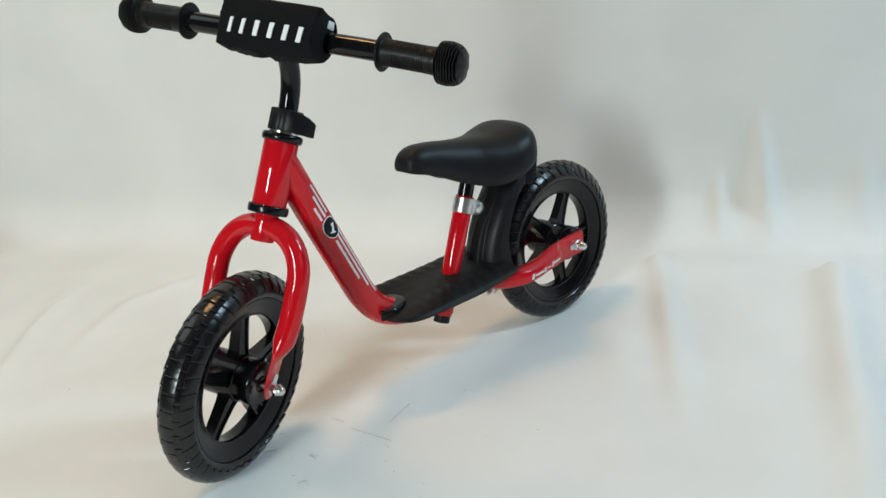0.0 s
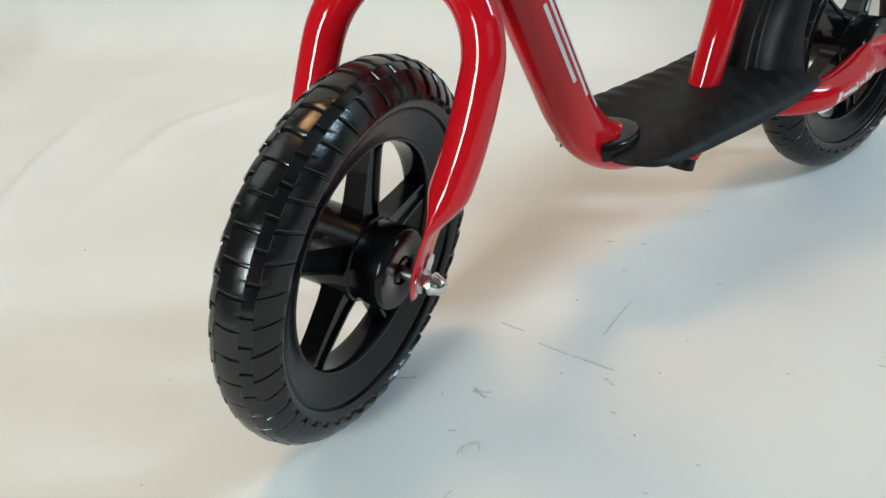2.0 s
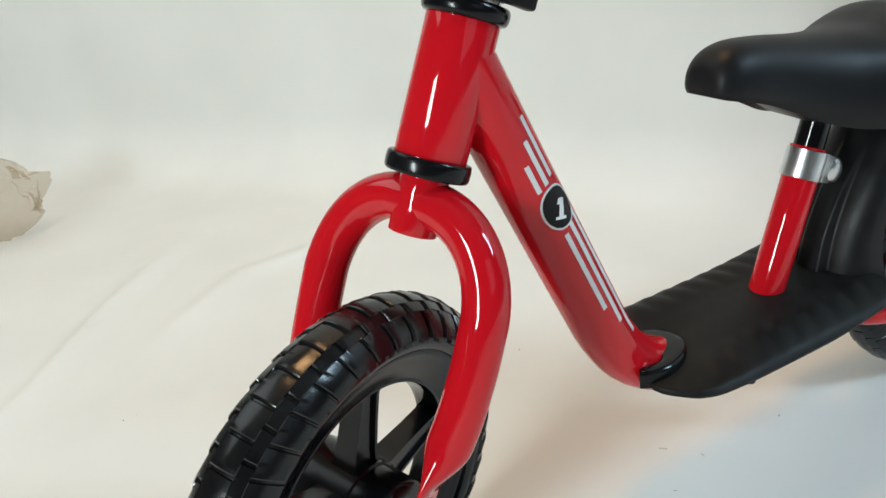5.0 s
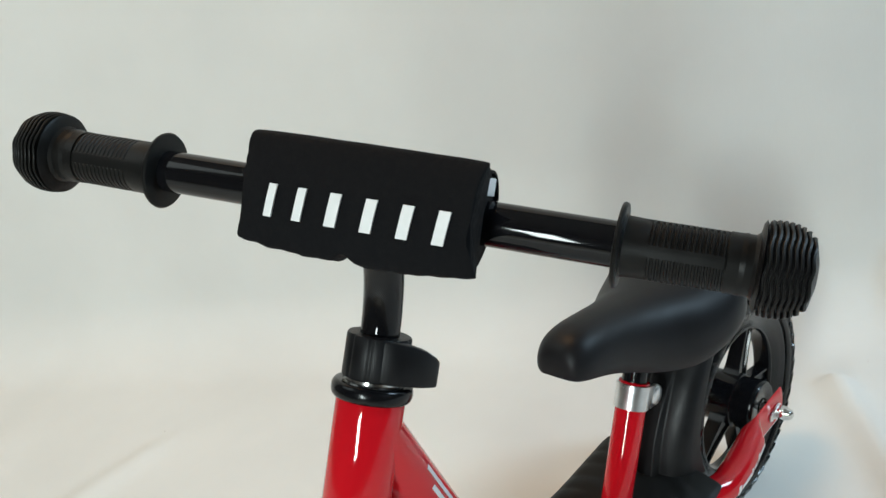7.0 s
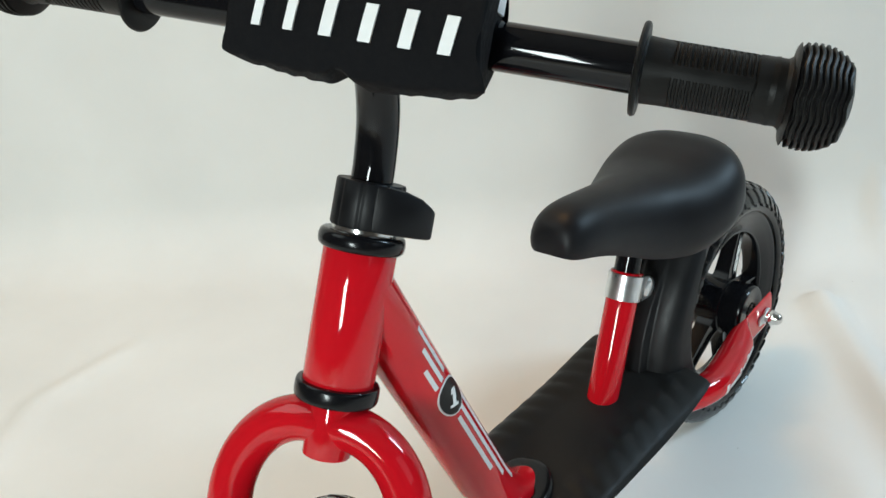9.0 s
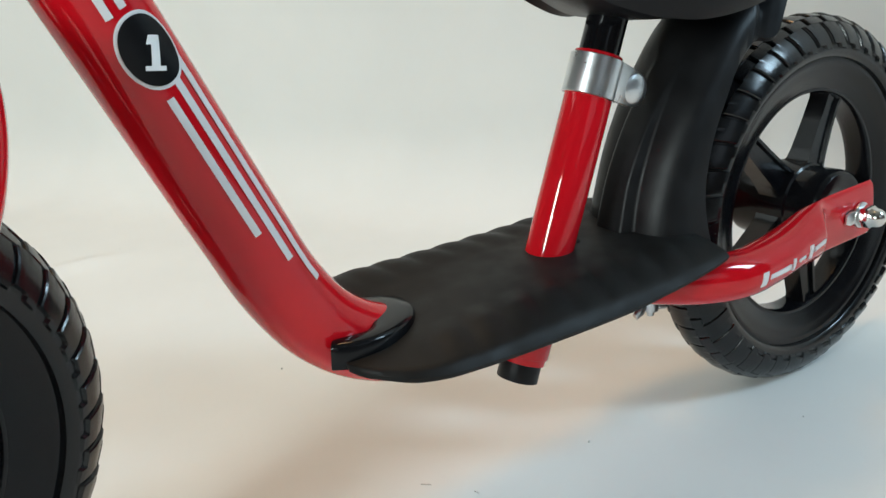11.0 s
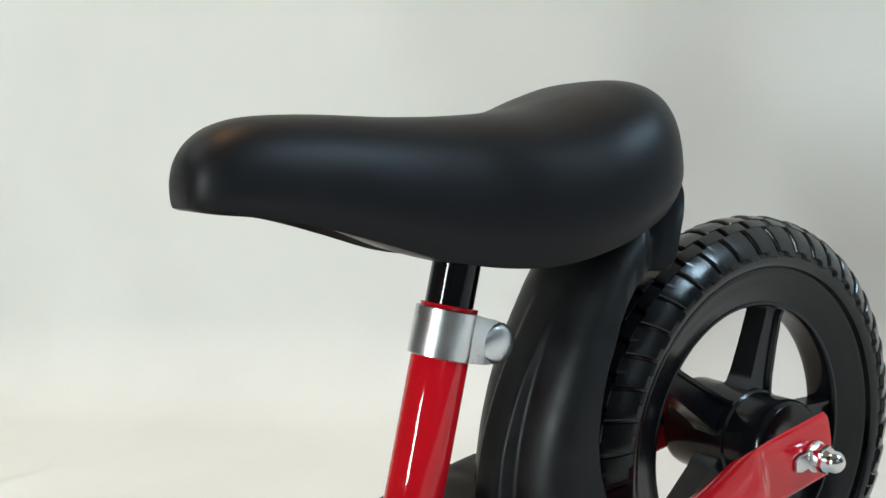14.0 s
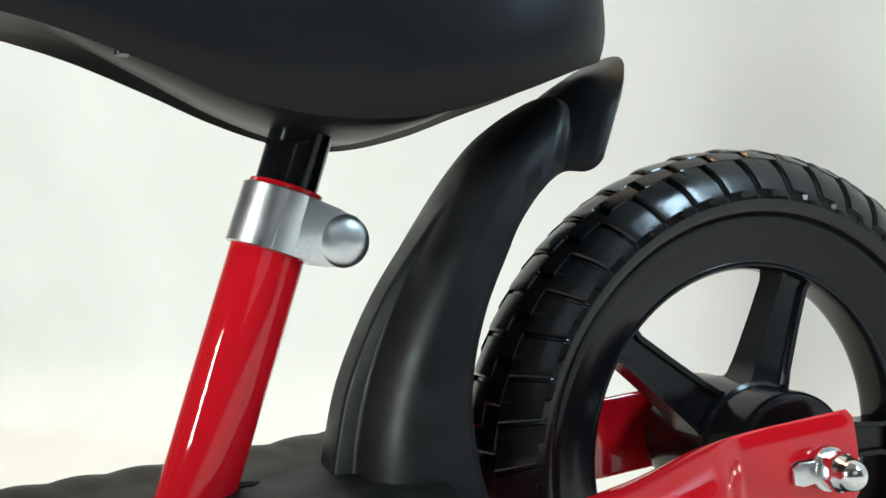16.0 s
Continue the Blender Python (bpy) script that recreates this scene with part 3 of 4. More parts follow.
def fork():
    g = Geo().tube([(0, 0, 0.1545), (0, 0, 0.190)], 0.0138, 32)
    crown = part("fork", g.v, g.f, RED, bike, "glossy red steel fork", FRONT, bevel=0.0008)
    for s in (-1, 1):
        path = [(0, 0.003 * s, 0.1730)]
        for k in range(0, 11):
            q = radians(90 * k / 10)
            path.append((0.004 * math.sin(q), s * (0.008 + 0.0475 * math.sin(q)), 0.114 + 0.0585 * math.cos(q)))
        path += [(0.005, s * 0.0557, 0.092), (0.0055, s * 0.0545, 0.066), (0.0055, s * 0.0515, 0.042), (0.0055, s * 0.0486, 0.024), (0.0052, s * 0.0469, 0.011), (0.0052, s * 0.0464, -0.003), (0.0052, s * 0.0464, -0.024)]
        pts = spline(path, 5)
        flat, rad = [], []
        for q in pts:
            t = max(0.0, min(1.0, (0.050 - q.z) / 0.034)) if abs(q.y) > 0.03 else 0.0
            t = t * t * (3 - 2 * t)
            flat.append((1 - 0.82 * t, 1 + 0.42 * t))
            rad.append(0.0133)
        for k, q in enumerate((0.35, 0.62, 0.80, 0.92)):
            rad[-1 - k] *= q
        g = Geo().tube(pts, rad, 28, flat=flat)
        part("fork_leg", g.v, g.f, RED, crown, "", FRONT, sharp=0.9)
        bolt_set(crown, FRONT @ Matrix.Translation(AXLE), s, 0.0488, radians(80))


fork()

BAR = Vector((-0.052, 0, 0.3855))
MID = -0.004


def swept(p):
    """The bar's ends bend back a little."""
    x, y, z = p
    u = max(0.0, (abs(y) - 0.095) / 0.105)
    return (x + (0.011 if y < 0 else 0.004) * u**1.5, y, z)


def handlebar():
    # stem rises along the axis and bends forward to the bar
    path = spline([(0, 0, 0.275), (0, 0, 0.305), (-0.001, 0, 0.322), (-0.007, 0, 0.344), (-0.020, 0, 0.364), (-0.040, 0, 0.380), (-0.052, 0, 0.3855)], 7)
    g = Geo().tube(path, 0.0116, 28)
    g.tube([swept((BAR.x, -0.206 + 0.404 * k / 24, BAR.z)) for k in range(25)], 0.0114, 28, up=(0, 0, 1))
    bar = part("handlebar", g.v, g.f, BLACK_PAINT, bike, "gloss black handlebar with bent stem", FRONT)
    for s in (-1, 1):
        g = Geo()
        # sleeve, hand stop and ribbed bulb
        e = -0.003 if s > 0 else 0.001
        prof = [(0.0113, 0.1240 + e), (0.0160, 0.1240 + e), (0.0202, 0.1246 + e), (0.0209, 0.1256 + e), (0.0206, 0.1268 + e), (0.0200, 0.1273 + e), (0.0156, 0.1275 + e), (0.0148, 0.1282 + e), (0.0144, 0.1370)]
        ribs = []
        for k in range(13):
            y = 0.1410 + 0.0027 * k
            ribs += [(0, y), (1, y + 0.0003), (1, y + 0.0013), (0, y + 0.0016)]
        rings = []
        for j in range(64):
            q = 2 * math.pi * j / 64
            d = abs(((q - math.pi / 4) % (math.pi / 2)) - math.pi / 4)
            panel = 1.0 if d > radians(16) else 0.0
            ring_ = [(r, y) for r, y in prof] + [(0.0136 + ((0.0009 if s < 0 else 0.0005) * up if panel else 0.0008), y) for up, y in ribs] + [(0.0138, 0.1765), (0.0150, 0.1840)]
            rings.append([swept((BAR.x + r * math.cos(q), MID + s * y, BAR.z + r * math.sin(q))) for r, y in ring_])
        g.grid(rings, close_u=False, close_v=True)
        # bulb with wavy ridges
        rings = []
        o = 0.0035 if s < 0 else 0.0050
        yb = [(0.0146, 0.1760, 0), (0.0146, 0.1838 + o, 0), (0.0160, 0.1856 + o, 0), (0.0205, 0.1864 + o, 0), (0.0222, 0.1874 + o, 0)]
        for k in range(8):
            rr = (0.0226, 0.0230, 0.0231, 0.0229, 0.0224, 0.0215, 0.0200, 0.0176)[k]
            y = 0.1884 + 0.0027 * k + o
            yb += [(rr - 0.0030, y, 1), (rr - 0.0030, y + 0.0008, 1), (rr - 0.0003, y + 0.0010, 1), (rr, y + 0.0015, 1), (rr - 0.0003, y + 0.0025, 1)]
        yb += [(0.0140, 0.2108 + o, 0.5), (0.0080, 0.2124 + o, 0), (0.0004, 0.2130 + o, 0)]
        for j in range(84):
            q = 2 * math.pi * j / 84
            wave = 0.0004 * math.sin(9 * q)
            rings.append([swept((BAR.x + r * math.cos(q), MID + s * (y + wave * w), BAR.z + r * math.sin(q))) for r, y, w in yb])
        g.grid(rings, close_u=False, close_v=True)
        part("grip", g.v, g.f, GRIP, bar, "black ribbed rubber grip with hand stop", sharp=0.5)
    # padded cover: a soft wrap round the bar, folded flat at the bottom
    rings = []
    outline = [(-0.0160, -0.0285), (-0.0320, -0.0272), (-0.0390, -0.0262), (-0.0412, -0.0232), (-0.0427, -0.0150), (-0.0444, -0.0010), (-0.0440, 0.0130), (-0.0418, 0.0238), (-0.0372, 0.0272), (-0.0280, 0.0274), (-0.0150, 0.0262), (0.0000, 0.0240), (0.0110, 0.0185), (0.0165, 0.0090), (0.0165, -0.0040), (0.0120, -0.0150), (0.0020, -0.0240)]
    sec0 = spline([(a, b, 0) for a, b in outline + outline[:1]], 4)[:-1]
    for i in range(49):
        y = -0.0645 + 0.1145 * i / 48
        e_ = abs(2 * i / 48 - 1)
        sec = []
        for k, q in enumerate(sec0):
            w = noise.noise(Vector((q.x * 90, q.y * 90, y * 40)))
            pinch = 1 - 0.015 * e_**12
            sag = 0.004 * (1 - e_**2) * max(0.0, -q.y / 0.03)
            # stiff seam corners stand out a little at the ends
            ear = e_**6 * (max(0.0, 1 - math.hypot(q.x + 0.039, q.y + 0.026) / 0.016) + 0.7 * max(0.0, 1 - math.hypot(q.x + 0.038, q.y - 0.027) / 0.014))
            hem = max(0.0, (-q.y - 0.018) / 0.010)
            sag -= hem * (0.0045 * math.exp(-((y + 0.004) / 0.0050) ** 2) + 0.0012 * noise.noise(Vector((y * 160, 2.0, q.x * 30))))
            y_ear = ear * (0.0026 if i > 24 else -0.0060) - 0.0042 * min(1.0, max(0.0, -q.x / 0.04))
            sec.append((BAR.x + q.x * pinch + 0.0007 * w, y + y_ear + 0.0016 * w * e_**4, BAR.z + 0.0022 + q.y * pinch - sag + 0.0006 * w))
        rings.append(sec)
    g = Geo().grid(rings)
    pad = part("bar_pad", g.v, g.f, CLOTH, bar, "black padded fabric bar cover with white lettering bars", bevel=0.0006, sharp=0.8)
    # printed name as plain bars, one for each letter
    for yc, wide in ((0.0300, 0.0040), (0.0148, 0.0044), (-0.0025, 0.0056), (-0.0205, 0.0056), (-0.0385, 0.0056), (-0.0560, 0.0056)):
        g = Geo()
        rings = []
        for j in range(7):
            t = -0.5 + j / 6
            zz = BAR.z - 0.0030 + t * 0.0160
            xf = BAR.x + interp(zz - BAR.z, [(-0.025, -0.0430), (-0.0138, -0.0440), (0.0012, -0.0454), (0.0152, -0.0450)])
            w, sl = wide / 2, -0.0022 * t
            rings.append([(xf - 0.0004, yc + w + sl, zz), (xf - 0.0004, yc - w + sl, zz), (xf + 0.0008, yc - w + sl, zz), (xf + 0.0008, yc + w + sl, zz)])
        g.grid(rings)
        part("lettering_bar", g.v, g.f, WHITE, pad, "white printed bar")
    # hook-and-loop tab at one end
    g = Geo()
    rr_ = []
    for j in range(9):
        q = radians(20 + 120 * j / 8)
        rr_.append([(BAR.x - 0.006 + 0.0205 * math.cos(q), yy, BAR.z + 0.004 + 0.0225 * math.sin(q)) for yy in (-0.0620, -0.0665)] + [(BAR.x - 0.006 + 0.0190 * math.cos(q), yy, BAR.z + 0.004 + 0.0210 * math.sin(q)) for yy in (-0.0665, -0.0620)])
    g.grid(rr_)
    part("tab", g.v, g.f, CLOTH, pad, "black fabric closing tab")
    g = Geo().box((BAR.x - 0.010, -0.0662, BAR.z + 0.0135), (BAR.x + 0.004, -0.0646, BAR.z + 0.0225))
    part("care_label", g.v, g.f, WHITE, pad, "small white fabric label", bevel=0.0005)
    return bar, pad


handlebar()


def steering_clamp():
    prof = [(0.0117, 0.2846), (0.0186, 0.2846), (0.0192, 0.2858), (0.0190, 0.3088), (0.0184, 0.3098), (0.0117, 0.3098)]
    rings = []
    for k in range(120):
        q = radians(3 * k)
        # flat panels with a narrow groove between them
        d = (3 * k + 12) % 40
        cut = 0.0007 if d in (0, 1, 2) or d > 37 else 0.00025 * (abs(d - 20) / 18) ** 2
        rings.append([((r - cut if r > 0.012 else r) * math.cos(q), (r - cut if r > 0.012 else r) * math.sin(q), z) for r, z in prof])
    g = Geo().grid(rings, close_u=True, close_v=True)
    body = part("steering_clamp", g.v, g.f, MATTE, bike, "black plastic quick-release steering clamp", FRONT)
    # lever wraps the near side and sticks out behind it
    g = Geo()
    rings = []
    for p_, y_, z0, z1, w in ((-0.0165, -0.0080, 0.2846, 0.3096, 0.0040), (-0.0135, -0.0165, 0.2844, 0.3093, 0.0042), (-0.0080, -0.0235, 0.2842, 0.3083, 0.0050), (0.0000, -0.0300, 0.2838, 0.3053, 0.0058), (0.0068, -0.0338, 0.2834, 0.3013, 0.0060), (0.0100, -0.0352, 0.2834, 0.2988, 0.0055)):
        d = Vector((0.75, -0.66, 0))
        n_ = Vector((0.66, 0.75, 0))
        c_ = Vector((p_, y_, 0))
        a, b = c_ - n_ * w * 0.2, c_ + n_ * w * 1.6
        rings.append([(a.x, a.y, z0), (b.x, b.y, z0), (b.x, b.y, z1), (a.x, a.y, z1)])
    g.grid(rings)
    part("lever", g.v, g.f, MATTE, body, "black plastic clamp lever", None, bevel=0.0018)
    g = Geo()
    g.lathe([(0.0118, 0.2818), (0.0178, 0.2818), (0.0178, 0.2853), (0.0118, 0.2853)], "z", (0, 0, 0), 40)
    part("collar", g.v, g.f, CHROME, body, "chrome collar")


steering_clamp()


def footboard():
    g = Geo()
    rings = []
    x0, x1 = 0.2180, 0.4385
    for i in range(110):
        x = x0 + (x1 - x0) * i / 109
        w = interp(x, [(0.2155, 0.0140), (0.2170, 0.0230), (0.2205, 0.0340), (0.2280, 0.0437), (0.240, 0.0525), (0.257, 0.0572), (0.335, 0.0594), (0.400, 0.0605), (0.430, 0.0600), (0.4405, 0.0585)])
        z = interp(x, [(0.2095, 0.1330), (0.23, 0.1375), (0.30, 0.1390), (0.40, 0.1415), (0.4465, 0.1450)])
        dip = interp(x, [(0.2155, 0.0080), (0.24, 0.0080), (0.265, 0.0062), (0.30, 0.0028), (0.345, 0.0), (0.45, 0.0)])
        sec = []
        for k in range(57):
            v = -1 + 2 * k / 56
            a = abs(v)
            rib = 0.0
            if a > 0.40:
                ph = ((x + 0.30 * a * w) / 0.0205) % 1
                on = max(0.0, min(1.0, (x - 0.245) / 0.02)) * max(0.0, min(1.0, (0.435 - x) / 0.02))
                rib = (0.0011 if v > 0 else 0.0017) * max(0.0, math.sin(math.pi * ph)) ** 1.2 * min(1, (a - 0.40) / 0.2) * on * min(1.0, (1 - a) / (0.15 if v > 0 else 0.40))
            # each side falls to a small rolled rim, curved to fit the camera's view
            drop = interp(x, [(0.2155, 0.0080), (0.222, 0.0120), (0.24, 0.0165), (0.30, 0.0175), (0.36, 0.0165), (0.40, 0.0125), (0.4405, 0.0085)]) * (0.80 * a ** (6 if v > 0 else 3.2) + 0.20 * max(0.0, (a - 0.93) / 0.07) ** 2) * (1.0 + 0.7 * max(0.0, 1 - (x - 0.2155) / 0.035) if v > 0 else 1.0)
            if v < 0:
                drop = max(-0.001, drop - dip / 0.85 * a ** 3.2)
            lip = dip * (min(1.0, a / 0.75) ** 2 * (3 - 2 * min(1.0, a / 0.75)) if v > 0 else 0.0) + 0.0020 * min(1.0, max(0.0, (a - 0.35) / 0.45)) if v > 0 else 0.0
            sec.append((x, v * w - 0.0022, z - dip + rib + lip + 0.0036 * v - drop * (1.0 if v > 0 else 0.85)))
        for k in reversed(range(57)):
            v = -1 + 2 * k / 56
            sec.append((x, v * w * 0.985 - 0.0022, min(z - dip - 0.004, sec[k][2] - 0.0022)))
        rings.append(sec)
    g.grid(rings)
    board = part("footboard", g.v, g.f, DECK, bike, "black plastic footboard with ribbed edges and fender", BODY, sharp=0.6)
    # collar where the frame tube passes through the front
    g = Geo()
    rings = []
    for k in range(0, 33):
        q = radians(-132 + 264 * k / 32)
        c_, s_ = math.cos(q), math.sin(q)
        zt = 0.1358 - 0.0014 * (1 - c_)
        far = 1 + 0.22 * max(0.0, c_)
        back = 0.0100 * max(0.0, c_)
        slim = 0.92 if s_ > 0 else 1.0
        rings.append([(0.2325 + r * e * c_ - u, r * s_ * n, h) for r, e, u, n, h in ((0.0186, 1.06, back, 1.0, 0.124), (0.0186, 1.06, back, 1.0, zt - 0.0014), (0.0198, 1.06, back, 1.0, zt - 0.0002), (0.0235, far, 0.0, slim, zt + 0.0004), (0.0278, far, 0.0, slim, zt - 0.0002), (0.0294, far, 0.0, slim, zt - 0.0018), (0.0300, far, 0.0, slim, zt - 0.0060), (0.0302, far, 0.0, slim, 0.1212))])
    g.grid(rings)
    part("collar", g.v, g.f, PLASTIC, board, "glossy black tube collar", bevel=0.0006)
    # small disc behind the seat tube; a hole's shade is its black colour
    g = Geo().tube([(0.3795, 0.0, 0.1385), (0.3795, 0.0, 0.1413)], 0.0046, 20)
    part("keyhole_disc", g.v, g.f, CLOTH, board, "black disc in place of a shaded hole")
    return board


def fender(board):
    g = Geo()
    rings = []
    for i in range(81):
        t = i / 80
        deg = 177 - 67.5 * t
        top = interp(-deg, [(-177, 0.1795), (-172, 0.1778), (-166, 0.1764), (-160, 0.1742), (-155, 0.1726), (-150, 0.1710), (-145, 0.1698), (-140, 0.1694), (-132, 0.1706), (-128, 0.1712), (-120, 0.1700), (-116.5, 0.1690), (-108, 0.1722)])
        sh = interp(-deg, [(-177, 0.1722), (-172, 0.1716), (-166, 0.1706), (-155, 0.1688), (-145, 0.1684), (-140, 0.1686), (-132, 0.1704), (-128, 0.1712), (-120, 0.1700), (-116.5, 0.1690), (-108, 0.1722)])
        low = interp(-deg, [(-177, 0.1345), (-173, 0.1370), (-163, 0.1425), (-153, 0.1463), (-142, 0.1490), (-130, 0.1510), (-121, 0.1520), (-117, 0.1503), (-113, 0.1462), (-110.5, 0.1452), (-108, 0.1475)])
        w = interp(-deg, [(-177, 0.0390), (-173, 0.0375), (-166, 0.0355), (-150, 0.0345), (-128, 0.0335), (-118, 0.0330), (-114, 0.0352), (-111, 0.0376), (-108, 0.0370)])
        f = interp(-deg, [(-173, 1.0), (-150, 1.0), (-143, 0.6), (-138, 0.0), (-108, 0.0)])
        neck = max(0.0, 1 - abs(deg - 117.0) / 2.6)
        top, sh, w = top - 0.0022 * neck, sh - 0.0022 * neck, w - 0.0016 * neck
        skew = max(0.0, min(1.0, (t - 0.45) / 0.35))
        skew = radians(533) * skew * skew * (3 - 2 * skew)
        ft = sh + (top - sh) * f
        half = []
        for k in range(27):
            v = k / 26
            drop = (sh - low) * (1 - max(0.0, 1 - v**2.7) ** (1 / 2.7))
            up = max(0.0, min(1.0, (0.33 - v) / 0.08))
            half.append((v, sh - drop + (ft - sh) * up * up * (3 - 2 * up)))
        prof = [(-v, r) for v, r in reversed(half)] + half[1:]
        at = [(v, r, radians(deg) + skew * (0.1715 - r)) for v, r in prof] + [(v * 0.93, r - 0.0028, radians(deg) + skew * (0.1715 - r)) for v, r in reversed(prof)]
        rings.append([(HUB_B.x + r * math.cos(a), v * w, HUB_B.z + r * math.sin(a)) for v, r, a in at])
    g.grid(rings)
    return part("fender", g.v, g.f, FENDER, board, "black plastic rear fender", BODY, sharp=0.8)


board_part = footboard()
fender(board_part)


def seat():
    g = Geo().tube([(0.386, 0, 0.205), (0.4175, 0, 0.292)], 0.0110, 28)
    part("seat_post", g.v, g.f, BLACK_PAINT, bike, "gloss black seat post", BODY)
    ax = Vector((0.3516, 0, 0.9361))
    c0 = Vector((0.3953, 0, 0.2300))
    m = BODY @ Matrix.Translation(c0) @ Matrix(((ax.z, 0, ax.x, 0), (0, 1, 0, 0), (-ax.x, 0, ax.z, 0), (0, 0, 0, 1)))
    g = Geo()
    g.lathe([(0.0129, -0.0108), (0.0146, -0.0108), (0.0148, -0.0104), (0.0148, 0.0104), (0.0146, 0.0108), (0.0129, 0.0108)], "z", (0, 0, 0), 48)
    for s in (-1, 1):
        out = [(-0.002, -0.0107), (0.010, -0.0106), (0.018, -0.0104), (0.0245, -0.0092), (0.0288, -0.0060), (0.0304, 0.0), (0.0288, 0.0060), (0.0245, 0.0090), (0.018, 0.0101), (0.010, 0.0105), (-0.002, 0.0107)]
        g.prism(out, lambda u, v, d: (u, s * (0.0148 - d - 0.19 * max(0.0, u)), v), 0.0, 0.0024)
    clamp = part("seat_clamp", g.v, g.f, ZINC, bike, "bright zinc seat clamp with bolt", m, bevel=0.0009)
    g = Geo()
    prof = [(0.0096, -0.0092), (0.0096, -0.0100)]
    for k in range(8):
        q = radians(90 * k / 7)
        prof.append((0.0095 * math.cos(q) + 1e-5, -0.0102 - 0.0034 * math.sin(q)))
    g.lathe(prof, "y", (0.0222, 0, 0), 28, closed=False)
    g.tube([(0.0222, -0.010, 0), (0.0222, 0.016, 0)], 0.003, 16, up=(1, 0, 0))
    part("bolt", g.v, g.f, ZINC, clamp, "bright domed bolt")
    # saddle: sections from nose to tail
    top = [(0.2868, 0.3115), (0.2878, 0.3170), (0.2900, 0.3222), (0.2945, 0.3272), (0.3020, 0.3313), (0.3150, 0.3334), (0.3400, 0.3320), (0.3770, 0.3274), (0.4100, 0.3249), (0.4400, 0.3250), (0.4680, 0.3308), (0.4860, 0.3336), (0.5030, 0.3302), (0.5125, 0.3195), (0.5165, 0.3070), (0.5180, 0.2930)]
    wid = [(0.2868, 0.0110), (0.2878, 0.0142), (0.2900, 0.0173), (0.2945, 0.0205), (0.3020, 0.0234), (0.3150, 0.0255), (0.3450, 0.0285), (0.3750, 0.0345), (0.4000, 0.0430), (0.4250, 0.0540), (0.4500, 0.0612), (0.4660, 0.0630), (0.4830, 0.0610), (0.4970, 0.0528), (0.5075, 0.0402), (0.5137, 0.0262), (0.5168, 0.0135), (0.5180, 0.0050)]
    low = [(0.2868, 0.3025), (0.2920, 0.3003), (0.3100, 0.2962), (0.3300, 0.2900), (0.3550, 0.2795), (0.3800, 0.2685), (0.4050, 0.2612), (0.4300, 0.2592), (0.4600, 0.2645), (0.4880, 0.2738), (0.5085, 0.2808), (0.5180, 0.2860)]
    g = Geo()
    rings = []
    for i in range(97):
        u = i / 96
        x = 0.2868 + 0.2312 * (0.5 - 0.5 * math.cos(math.pi * u))
        zt, w, zl = interp(x, top), interp(x, wid), interp(x, low)
        e = 2.3 + 0.5 * max(0, min(1, (x - 0.40) / 0.08))
        # widest a third of the way up, tucked in below
        zm = zl + 0.26 * (zt - zl)
        sec = [(x, -w * (1 - 0.13 * (1 - f) ** 2), zl + (zm - zl) * f) for f in (0.0, 0.25, 0.5, 0.75)]
        for k in range(41):
            q = math.pi * k / 40
            c_, s_ = math.cos(q), math.sin(q)
            sec.append((x, -w * math.copysign(abs(c_) ** (2 / e), c_), zm + (zt - zm) * abs(s_) ** (2 / e)))
        sec += [(x, w * (1 - 0.13 * (1 - f) ** 2), zl + (zm - zl) * f) for f in (0.75, 0.5, 0.25, 0.0)]
        for k in range(1, 12):
            v = 1 - 2 * k / 12
            sec.append((x, v * w * 0.82, zl + (0.004 + 0.006 * (1 - v * v)) * max(0.0, min(1.0, (x - 0.295) / 0.05, (0.518 - x) / 0.03))))
        rings.append(sec)
    g.grid(rings)
    saddle = part("saddle", g.v, g.f, VINYL, bike, "smooth black padded vinyl saddle", BODY, sharp=1.1)
    # moulded base plate under the cover
    g = Geo()
    rings = []
    for i in range(25):
        x = 0.318 + 0.162 * i / 24
        w, zl = interp(x, wid) * 0.74 * math.sqrt(max(0.02, math.sin(math.pi * (i + 0.4) / 24.8))), interp(x, low)
        d = interp(x, [(0.318, -0.004), (0.350, -0.001), (0.380, 0.001), (0.415, 0.002), (0.450, 0.000), (0.480, -0.004)])
        rings.append([(x, -w, zl + 0.006), (x, -w * 0.8, zl + 0.002 - d), (x, 0, zl + 0.001 - d * 1.2), (x, w * 0.8, zl + 0.002 - d), (x, w, zl + 0.006)])
    g.grid(rings)
    part("base_plate", g.v, g.f, MATTE, saddle, "black plastic saddle base")
    # black plug in the base; its colour stands in for shade in a hole
    g = Geo().tube([(0.3480, -0.012, interp(0.348, low) + 0.0022), (0.3480, -0.012, interp(0.348, low) + 0.006)], 0.0028, 16, up=(1, 0, 0))
    part("hole", g.v, g.f, DECAL_BLACK, saddle, "small black plug in place of a shaded hole")


seat()

# ---- marks and the thing beside the backdrop ----


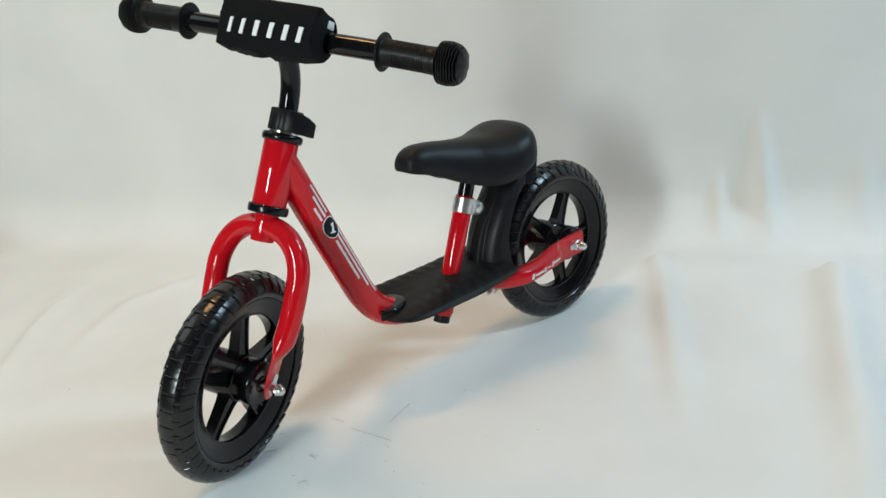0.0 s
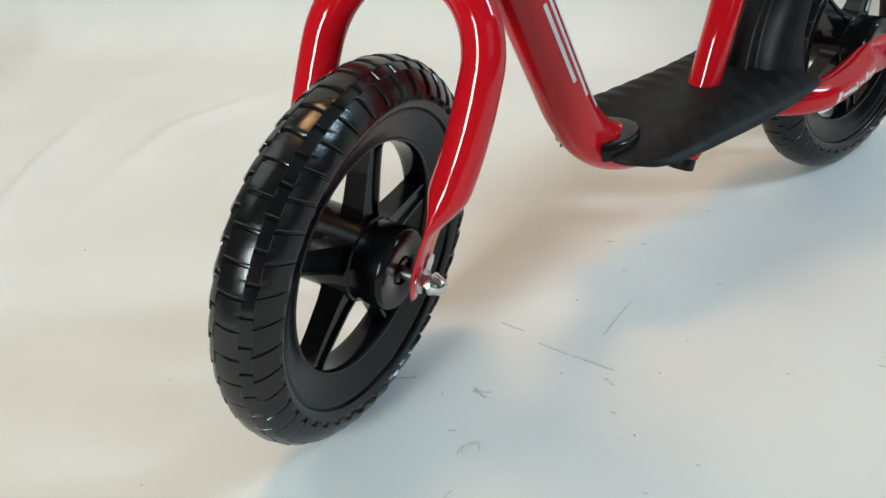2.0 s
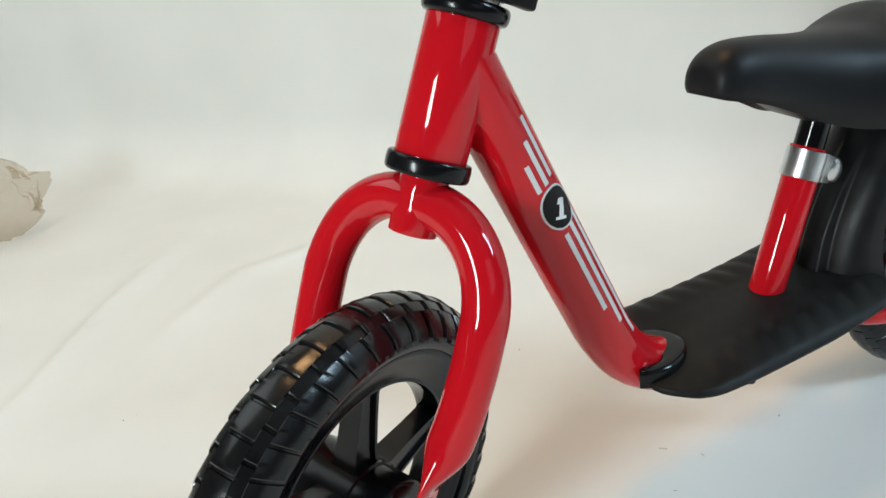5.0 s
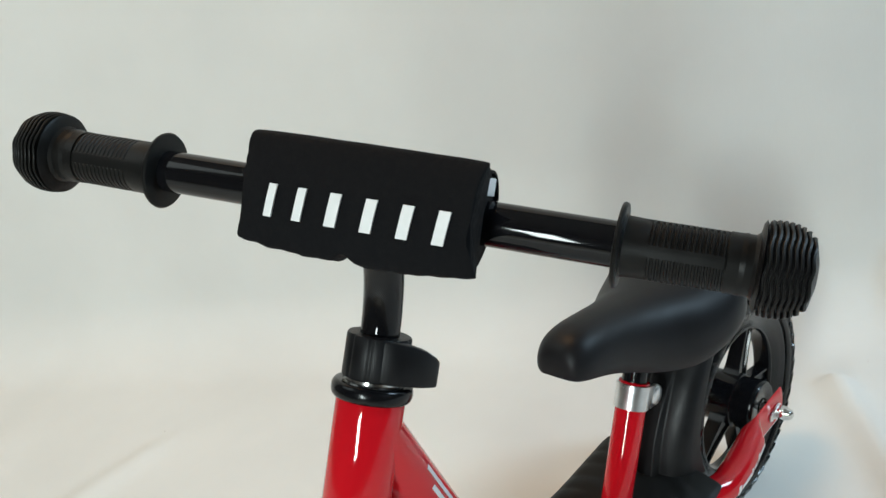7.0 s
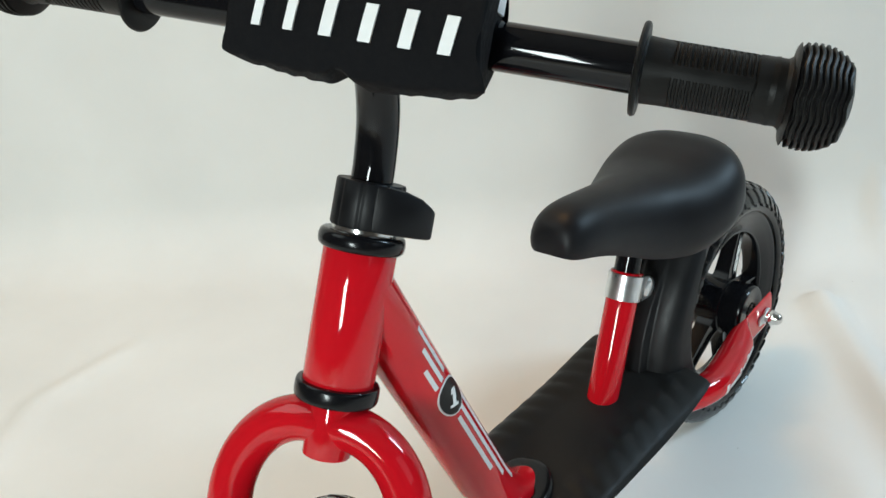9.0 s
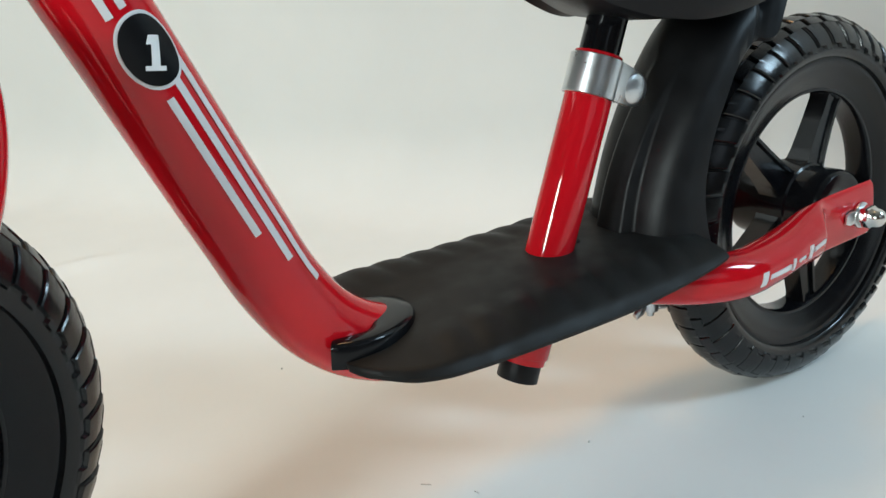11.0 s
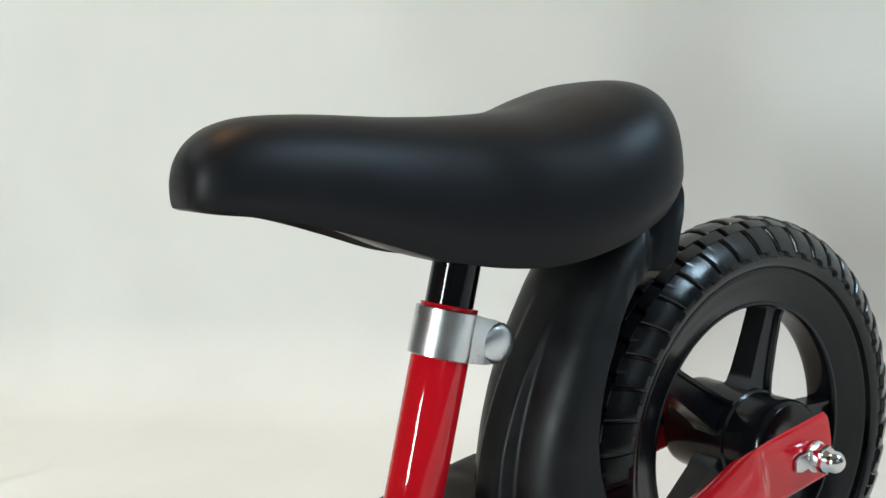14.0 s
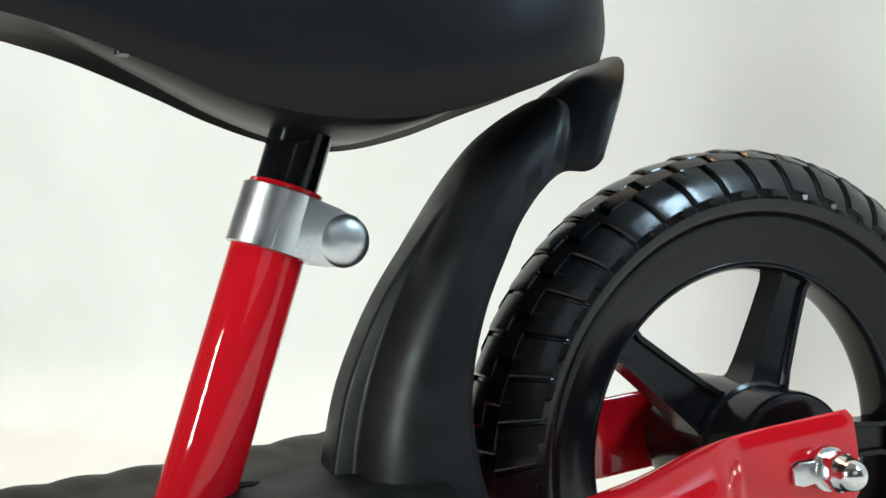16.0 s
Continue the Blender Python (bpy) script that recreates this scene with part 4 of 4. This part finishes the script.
def scuffs():
    """Thin scratches and specks lying on the cloth."""
    g = Geo()
    lines = [(0.149, -0.085, 0.136, -0.021, 0.0006), (0.135, 0.020, 0.139, -0.001, 0.0005), (0.138, -0.086, 0.137, -0.097, 0.0008), (0.064, -0.027, 0.062, -0.042, 0.0007), (0.228, -0.033, 0.177, -0.049, 0.0005), (-0.014, -0.095, -0.046, -0.106, 0.0007), (-0.046, -0.106, -0.058, -0.110, 0.0004), (0.092, -0.202, 0.066, -0.220, 0.0006), (0.026, 0.026, 0.042, 0.013, 0.0005), (0.060, -0.030, 0.069, -0.040, 0.0005)]
    dots = [(-0.095, 0.145), (-0.158, 0.050), (0.106, -0.141), (0.215, -0.099), (-0.065, 0.408), (-0.052, 0.409), (0.868, -0.320), (0.399, 0.017), (0.524, -0.053), (0.300, 0.257), (0.305, 0.690), (0.120, -0.060), (0.200, 0.000), (0.170, -0.110), (0.922, -0.033)]
    for x0, y0, x1, y1, w in lines:
        a, b = Vector((x0, y0, 0)), Vector((x1, y1, 0))
        n = Vector((-(b - a).y, (b - a).x, 0)).normalized()
        rings = []
        for k in range(9):
            t = k / 8
            c = a.lerp(b, t) + n * (0.0012 * noise.noise(Vector((x0 * 90, t * 3, 1))))
            ww = w * (0.35 + 0.65 * math.sin(math.pi * min(1, max(0, t * 0.9 + 0.05)))) * 0.075
            rings.append([(c.x + n.x * ww, c.y + n.y * ww, 0.0008), (c.x, c.y, 0.0010), (c.x - n.x * ww, c.y - n.y * ww, 0.0008), (c.x, c.y, 0.0002)])
        g.grid(rings)
    rnd = random.Random(4)
    for _ in range(26):
        x, y, q, n_ = rnd.uniform(-0.12, 0.34), rnd.uniform(-0.24, 0.06), rnd.uniform(0, 3.14), rnd.uniform(0.0010, 0.0032)
        dx, dy = n_ * math.cos(q), n_ * math.sin(q)
        wx, wy = -0.00018 * math.sin(q), 0.00018 * math.cos(q)
        g.grid([[(x + k * dx + wx, y + k * dy + wy, 0.0007), (x + k * dx, y + k * dy, 0.0010), (x + k * dx - wx, y + k * dy - wy, 0.0007), (x + k * dx, y + k * dy, 0.0004)] for k in (-1, 0, 1)])
    # a curled hair
    rings = []
    for k in range(15):
        q = radians(-60 + 250 * k / 14)
        c = Vector((0.018 + 0.006 * math.cos(q), -0.077 + 0.006 * math.sin(q), 0.0024))
        rings.append([(c.x + 0.0003, c.y, c.z), (c.x, c.y + 0.0003, c.z + 0.0003), (c.x - 0.0003, c.y, c.z), (c.x, c.y - 0.0003, c.z - 0.0003)])
    g.grid(rings)
    for i, (x, y) in enumerate(dots):
        r = 0.00045 + 0.0004 * ((i * 7) % 5) / 4
        rings = [[(x + r * f * math.cos(1.05 * k + i), y + 0.7 * r * f * math.sin(1.05 * k + i), 0.0005 + h) for k in range(6)] for f, h in ((1.0, 0.0), (0.9, 0.0009), (0.35, 0.0012))]
        g.grid(rings)
    tagged(part("scuff_marks", g.v, g.f, SCUFF, m=Matrix.Translation((0, 0, -0.0018)), smooth=False), "fine dark scratches and specks lying on the cloth", "marks", kind="stuff")


scuffs()


def plastic_bag():
    """A crumpled, half-clear bag leaning at the edge of the cloth."""
    g = Geo()
    rings = []
    for i in range(46):
        t = i / 45
        rad = 0.084 * (math.sin(math.pi * (0.10 + 0.84 * t)) ** 0.7) * (1 - 0.35 * t)
        ring_ = []
        for k in range(64):
            q = 2 * math.pi * k / 64
            c_, s_ = math.cos(q), math.sin(q)
            w = noise.fractal(Vector((c_ * 2.3, s_ * 2.3, t * 4.2)), 0.9, 2.1, 5)
            r = rad * (1 + 0.30 * w)
            ring_.append((r * c_ + 0.022 * t, r * s_ * 0.8, 0.003 + 0.118 * t + 0.014 * w * math.sin(math.pi * t)))
        rings.append(ring_)
    g.grid(rings)
    ob = part("plastic_bag", g.v, g.f, BAG, m=pose(-0.092, 1.067, 0.0005, 0, 0, -20), sharp=0.5)
    tagged(ob, "crumpled clear plastic bag standing at the backdrop's edge", "plastic bag")


plastic_bag()
